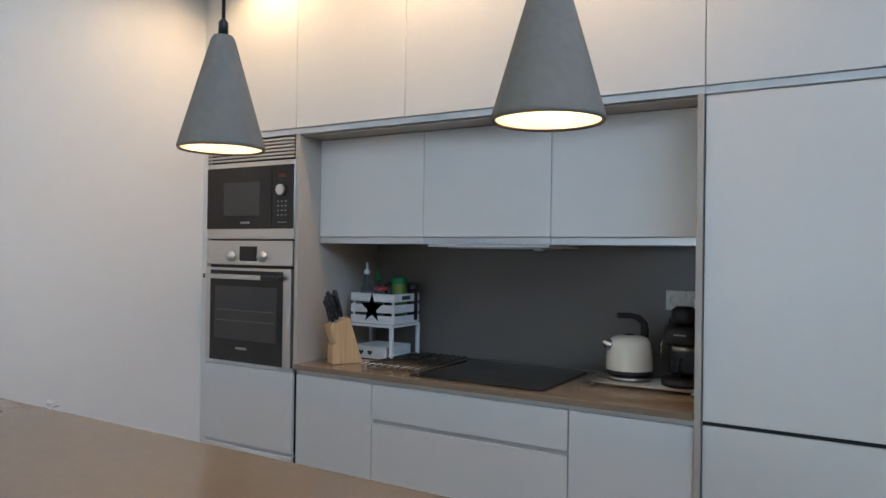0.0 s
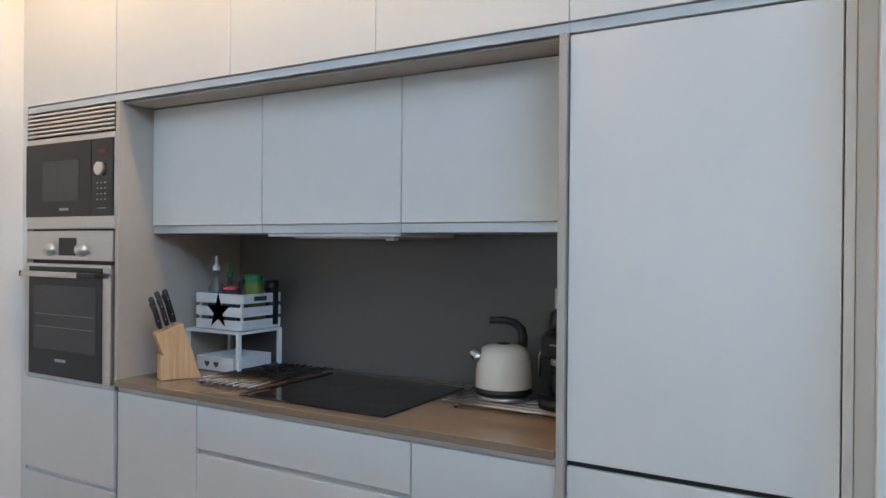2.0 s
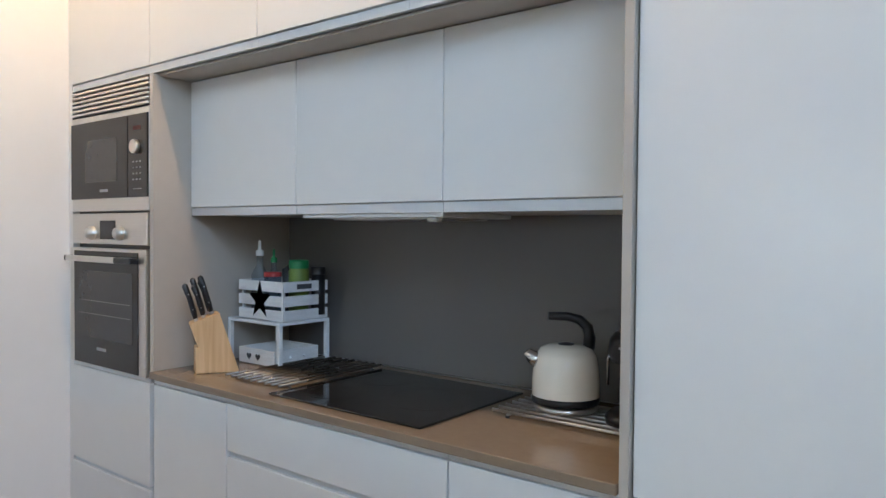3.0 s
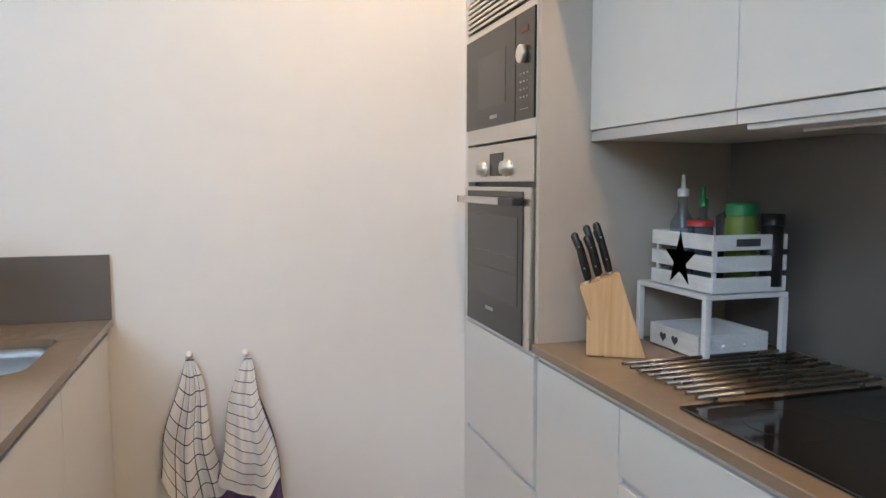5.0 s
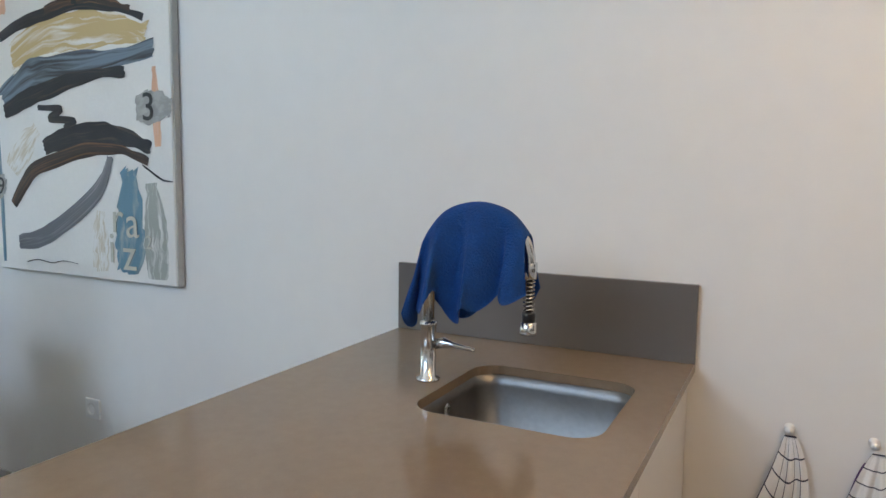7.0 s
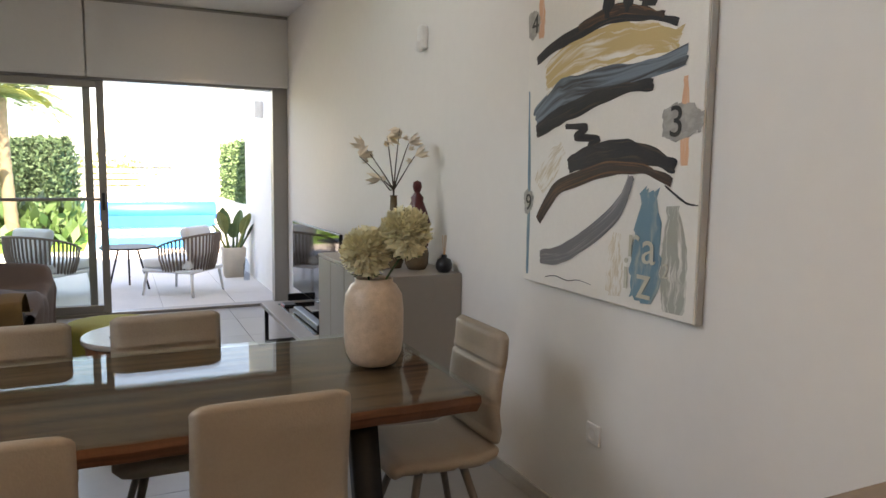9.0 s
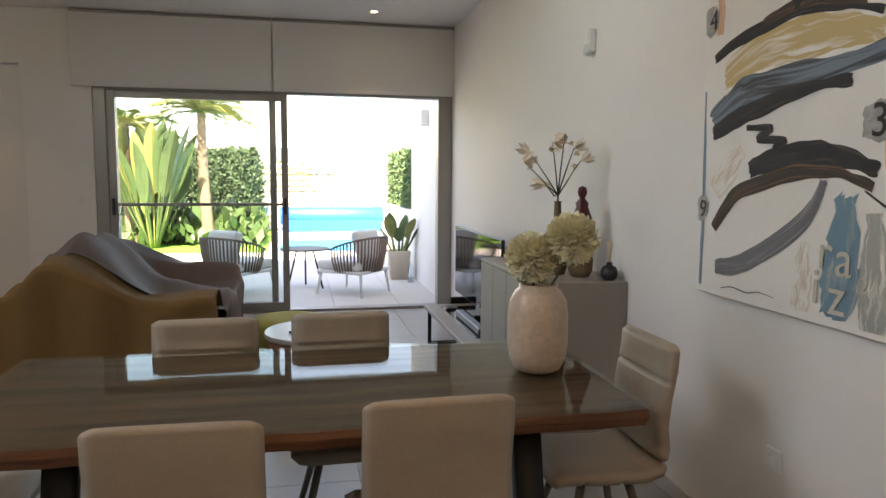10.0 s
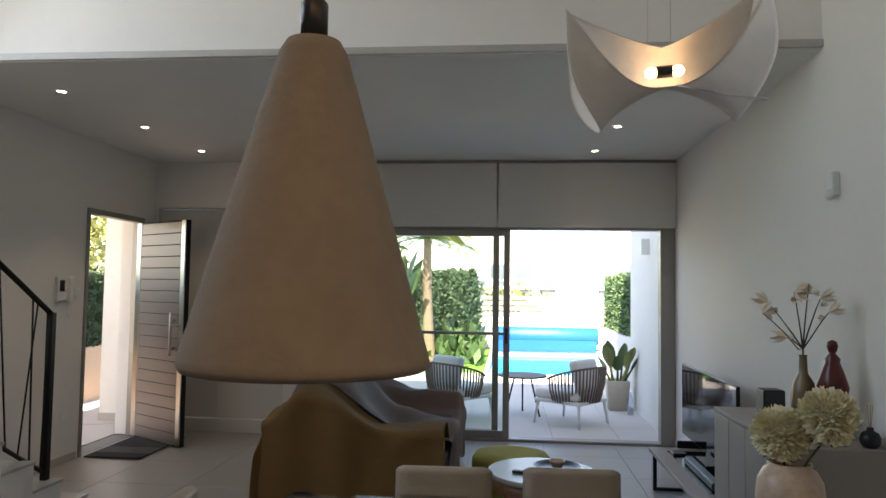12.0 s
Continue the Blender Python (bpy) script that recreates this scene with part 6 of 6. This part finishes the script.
# garden plants
def frond(base, direc, length, droop, width, n=26, seed=0):
    bm = bmesh.new()
    rn_ = random.Random(seed)
    side = Vector((-direc.y, direc.x, 0)).normalized()
    pts = []
    for i in range(n + 1):
        s = i / n
        pts.append(base + direc * length * s + Vector((0, 0, -droop * s * s)))
    add_tube(bm, pts, [0.018 * (1 - 0.8 * i / n) for i in range(n + 1)], 5)
    for i in range(2, n):
        s = i / n
        w = width * math.sin(math.pi * min(0.97, 0.12 + s * 0.88)) ** 0.7
        for sg in (-1, 1):
            d = (side * sg + direc * 0.55 + Vector((0, 0, 0.25 - 0.9 * s + rn_.uniform(-0.2, 0.2)))).normalized()
            t = direc * 0.022
            p = pts[i]
            bm.faces.new([bm.verts.new(p - t), bm.verts.new(p + d * w * 0.5 - t * 0.8), bm.verts.new(p + d * w + Vector((0, 0, -0.12 * w))), bm.verts.new(p + d * w * 0.5 + t * 0.8)])
    return bm


def palm(at, h, n, length, seed, label):
    o = thing("palm_tree", label, "palm", at)
    rn_ = random.Random(seed)
    pts, rad = [], []
    for i in range(25):
        s = i / 24
        pts.append((0.10 * math.sin(s * 2), 0.0, h * s))
        rad.append((0.125 - 0.04 * s) * (1.06 if i % 2 else 0.97))
    part("trunk", tube(pts, rad, 14), M_TRUNK, o)
    for i in range(n):
        a = i * 2.4
        el = rn_.uniform(0.0, 0.95)
        d = Vector((math.cos(a) * math.cos(el), math.sin(a) * math.cos(el), math.sin(el)))
        part("frond", frond(Vector((pts[-1][0], 0, h - 0.05)), d, length * rn_.uniform(0.85, 1.1), length * 0.55 * (1 - 0.3 * el), length * 0.30, 30, i), M_LEAF if i % 3 == 0 else M_LEAFY, o)
    return o


palm((3.43, -16.3, 0), 2.75, 30, 1.25, 4, "slender palm tree with feathery fronds on the lawn")


def big_leaf(base, tip, w, seed):
    bm = bmesh.new()
    rn_ = random.Random(seed)
    d = tip - base
    side = d.cross(Vector((0, 0, 1))).normalized()
    side = (side + Vector((rn_.uniform(-0.6, 0.6), rn_.uniform(-0.6, 0.6), rn_.uniform(-0.3, 0.3)))).normalized()
    pts = [base + d * (i / 12) + Vector((0, 0, -0.25 * d.length * max(0, i / 12 - 0.5) ** 2)) for i in range(13)]
    add_tube(bm, pts, [0.02 - 0.0012 * i for i in range(13)], 6)
    nrm = side.cross(d).normalized()
    rows = []
    for i in range(5, 13):
        q = (i - 5) / 7
        ww = w * math.sin(math.pi * min(0.99, 0.06 + q * 0.93)) ** 0.7
        rows.append([bm.verts.new(pts[i] + side * ww * s + nrm * abs(s) * ww * 0.35) for s in (-1, -0.5, 0, 0.5, 1)])
    for a, b in zip(rows, rows[1:]):
        for j in range(4):
            bm.faces.new((a[j], a[j + 1], b[j + 1], b[j])).smooth = True
    return bm


def strelitzia(at, n, h, spread, w, seed, label, stem=True):
    o = thing("strelitzia", label, "plant", at)
    rn_ = random.Random(seed)
    for i in range(n):
        a = i * 2.4 + rn_.uniform(-0.3, 0.3)
        el = rn_.uniform(0.35, 1.0)
        tip = Vector((math.cos(a) * spread * el, math.sin(a) * spread * el, h * rn_.uniform(0.62, 1.05)))
        part("leaf", big_leaf(Vector((0.08 * math.cos(a), 0.08 * math.sin(a), 0.0)), tip, w * rn_.uniform(0.8, 1.2), seed + i), M_LEAF if i % 3 else M_LEAFY, o)
    return o


strelitzia((4.45, -16.0, 0), 26, 2.55, 1.1, 0.17, 21, "large banana-leaved strelitzia on the lawn")
strelitzia((5.2, -17.2, 0), 20, 2.6, 1.2, 0.17, 51, "large banana-leaved strelitzia on the lawn")
palm((4.95, -16.6, 0), 2.5, 22, 1.2, 9, "bushy palm behind the strelitzia")


def cypress(at, r, h, seed):
    o = thing("columnar_hedge", "dense dark green clipped columnar conifer", "hedge", at, 0, "columnar conifers")
    part("trunk", cyl(0.06, 0, 0.4, 10), M_TRUNK, o)

    def pt_(rn_):
        z = rn_.uniform(0.1, h)
        a = rn_.uniform(0, 2 * math.pi)
        q = r * (0.75 + 0.3 * rn_.random()) * (1 - 0.25 * max(0, z / h - 0.8) / 0.2)
        return (q * math.cos(a), q * math.sin(a), z)
    bm = leaf_cloud(5200, pt_, 0.12, seed, 0.6)
    add_lathe(bm, [(0.01, 0.08), (r * 0.74, 0.15), (r * 0.76, h * 0.9), (r * 0.5, h), (0.01, h)], 16)
    part("foliage", bm, M_HEDGE, o)


for i, (x, y, r, h) in enumerate(((3.75, -19.5, 0.45, 2.05), (3.0, -19.5, 0.48, 2.1), (4.6, -19.8, 0.55, 1.8))):
    cypress((x, y, 0), r, h, 30 + i)
sh_ = thing("low_shrubs", "low spiky green shrubs under the palms", "shrub", (0, 0, 0))
rn = random.Random(17)
part("leaves", leaf_cloud(2600, lambda r: (r.uniform(2.4, 6.5), -17.3 + r.gauss(0, 0.45), abs(r.gauss(0.12, 0.2))), 0.38, 6, 1.3), M_LEAF, sh_)
pq = structure("wall_planter", box(2.4, 9.0, -20.6, -20.45, 0, 0.6), M_EXTW, "low white garden wall behind the lawn", "wall")

# patio plant in a pot
po = thing("plant_pot", "square beige planter on the patio", "planter", (0.26, -11.15, 0.0))
part("body", lathe([(0.001, 0), (0.17, 0), (0.215, 0.40), (0.205, 0.41), (0.19, 0.38), (0.001, 0.37)], 4, pose(0, 0, 0, 0, 0, 45)), M_POT, po)
strelitzia((0.26, -11.15, 0.36), 8, 0.62, 0.36, 0.085, 71, "young strelitzia in the planter")
wb = thing("water_bottle", "clear plastic water bottle on the patio floor", "bottle", (0.15, -10.75, 0))
part("body", lathe([(0.001, 0), (0.04, 0), (0.042, 0.2), (0.015, 0.27), (0.015, 0.29)], 20), M_CLEAR, wb)
part("cap", cyl(0.016, 0.29, 0.31, 16), M_WMETAL, wb)


# patio furniture
def rope_chair():
    o = thing("patio_chair", "low rope-backed patio armchair with white cushions", "chair", (0, 0, 0), 0, "patio chairs")
    part("seat_frame", box(-0.33, 0.33, -0.32, 0.34, 0.27, 0.31, 0.012, 2), M_WMETAL, o)
    part("seat_cushion", box(-0.31, 0.31, -0.27, 0.35, 0.311, 0.43, 0.04, 3), M_CUSH, o)
    bm = box(-0.25, 0.25, -0.06, 0.06, -0.2, 0.2, 0.05, 3)
    bm.transform(pose(0, -0.20, 0.60, -18))
    part("back_cushion", bm, M_CUSH, o)
    for x in (-0.29, 0.29):
        for y in (-0.28, 0.30):
            part("leg", tube([(x, y, 0.28), (x * 1.12, y * 1.12, 0)], [0.022, 0.014], 10), M_WMETAL, o)
    N_ = 34
    rail = []
    for i in range(N_ + 1):
        a = radians(-200 + 220 * i / N_)
        zz = 0.72 - 0.16 * (abs(i / N_ - 0.5) * 2) ** 2.2
        rail.append(Vector((0.40 * math.cos(a), 0.40 * math.sin(a) * 0.98 - 0.02, zz)))
    part("top_rail", tube(rail, 0.013, 8), M_ROPE, o)
    for i in range(1, N_):
        t = rail[i]
        b = Vector((t.x * 0.82, t.y * 0.82, 0.29))
        part("rope", tube([b, (b + t) / 2 + Vector((t.x, t.y, 0)) * 0.05, t], 0.0115, 6), M_ROPE, o)
    return o


rc = rope_chair()
rc.matrix_basis = pose(0.98, -10.06, 0.0, 0, 0, -128)
copy_thing(rc, pose(2.42, -10.18, 0.0, 0, 0, 140))
pt2 = thing("patio_table", "round dark metal patio side table", "table", (1.58, -10.55, 0))
part("top", cyl(0.32, 0.50, 0.52, 40), M_BMETAL, pt2)
for i in range(3):
    a = i * 2.09 + 0.5
    part("leg", tube([(0.12 * math.cos(a), 0.12 * math.sin(a), 0.5), (0.26 * math.cos(a), 0.26 * math.sin(a), 0)], 0.012, 8), M_BMETAL, pt2)


# far houses
def house(x, y, w, h, seed):
    o = thing("villa", "white flat-roofed villa far beyond the fence", "house", (x, y, 0), 0, "far villas")
    part("wall", box(-w / 2, w / 2, -3, 3, 0, h), M_FARW, o)
    part("roof", box(-w / 2 - 0.2, w / 2 + 0.2, -3.2, 3.2, h, h + 0.25), M_FARW, o)
    part("upper_storey", box(-w / 4, w / 2.2, -2.5, 2.4, h + 0.25, h + 2.6), M_FARW, o)
    rn_ = random.Random(seed)
    for k in range(4):
        a = -w / 2 + 0.8 + k * (w - 1.2) / 4
        wn = part("window", box(a, a + 1.3, 3.0, 3.06, 1.0, 2.3), M_FARG, o)
    for k in range(2):
        part("window", box(-w / 5 + k * 2.2, -w / 5 + 1.4 + k * 2.2, 2.4, 2.46, h + 0.9, h + 2.1), M_FARG, o)


for i, (x, y, w) in enumerate(((-9, -62, 9), (1.5, -64, 9), (12, -60, 9), (24, -66, 10), (-22, -66, 10))):
    house(x, y, w, 1.6, i)
bush = thing("yellow_shrub", "round yellow-green shrub beyond the fence", "shrub", (1.9, -26, 0))
part("stem", tube([(0, 0, -0.1), (0, 0, 1.0)], 0.05, 8), M_TRUNK, bush)
part("foliage", leaf_cloud(1800, lambda r: (r.gauss(0, 0.7), r.gauss(0, 0.4), 1.1 + r.gauss(0, 0.28)), 0.18, 9), M_LEAFY, bush)

# ---- tiled floors, last ----
fl = thing("floor", "large matt grey porcelain floor tiles", "floor", (0, 0, 0), 0, "", "structure")
part("screed", box(-0.2, 6.07, -9.05, 0.85, -0.08, -0.012), M_GROUT, fl)
T = 0.75
nx, ny = 8, 13
tiles = {}
for i in range(nx):
    for j in range(ny):
        x0, y0 = i * T - 0.10, -8.85 + j * T - 0.2
        a, b = max(x0, 0.0), min(x0 + T, 5.82)
        c, d = max(y0, -8.87), min(y0 + T, 0.62)
        if b - a < 0.02 or d - c < 0.02:
            continue
        key = (round(b - a, 3), round(d - c, 3))
        if key not in tiles:
            bm = box(0, key[0] - 0.003, 0, key[1] - 0.003, -0.012, 0, 0.0012)
            ob = part("tile", bm, M_TILE, fl)
            tiles[key] = ob.data
        else:
            ob = new("tile", tiles[key])
            ob.parent = fl
        ob.location = (a, c, 0)
pv_ = thing("patio_paving", "pale large-format patio paving tiles", "paving", (0, 0, 0), 0, "", "structure")
part("bed", box(-0.2, 9.0, -14.95, -9.06, -0.09, -0.012), M_GROUT, pv_)
mesh_p = None
for i in range(13):
    for j in range(8):
        if mesh_p is None:
            ob = part("tile", box(0, 0.734, 0, 0.734, -0.012, 0, 0.0012), M_PAVE, pv_)
            mesh_p = ob.data
        else:
            ob = new("tile", mesh_p)
            ob.parent = pv_
        ob.location = (-0.2 + i * 0.737, -14.957 + j * 0.737, 0)
structure("porch_floor", box(6.08, 9.08, -9.04, -3.0, -0.05, -0.004), M_PAVE, "pale paving before the entrance door", "paving")
pe = structure("porch_paving", box(9.1, 12, -14.6, -3.0, -0.05, -0.004), M_PAVE, "pale paving outside the entrance", "paving")
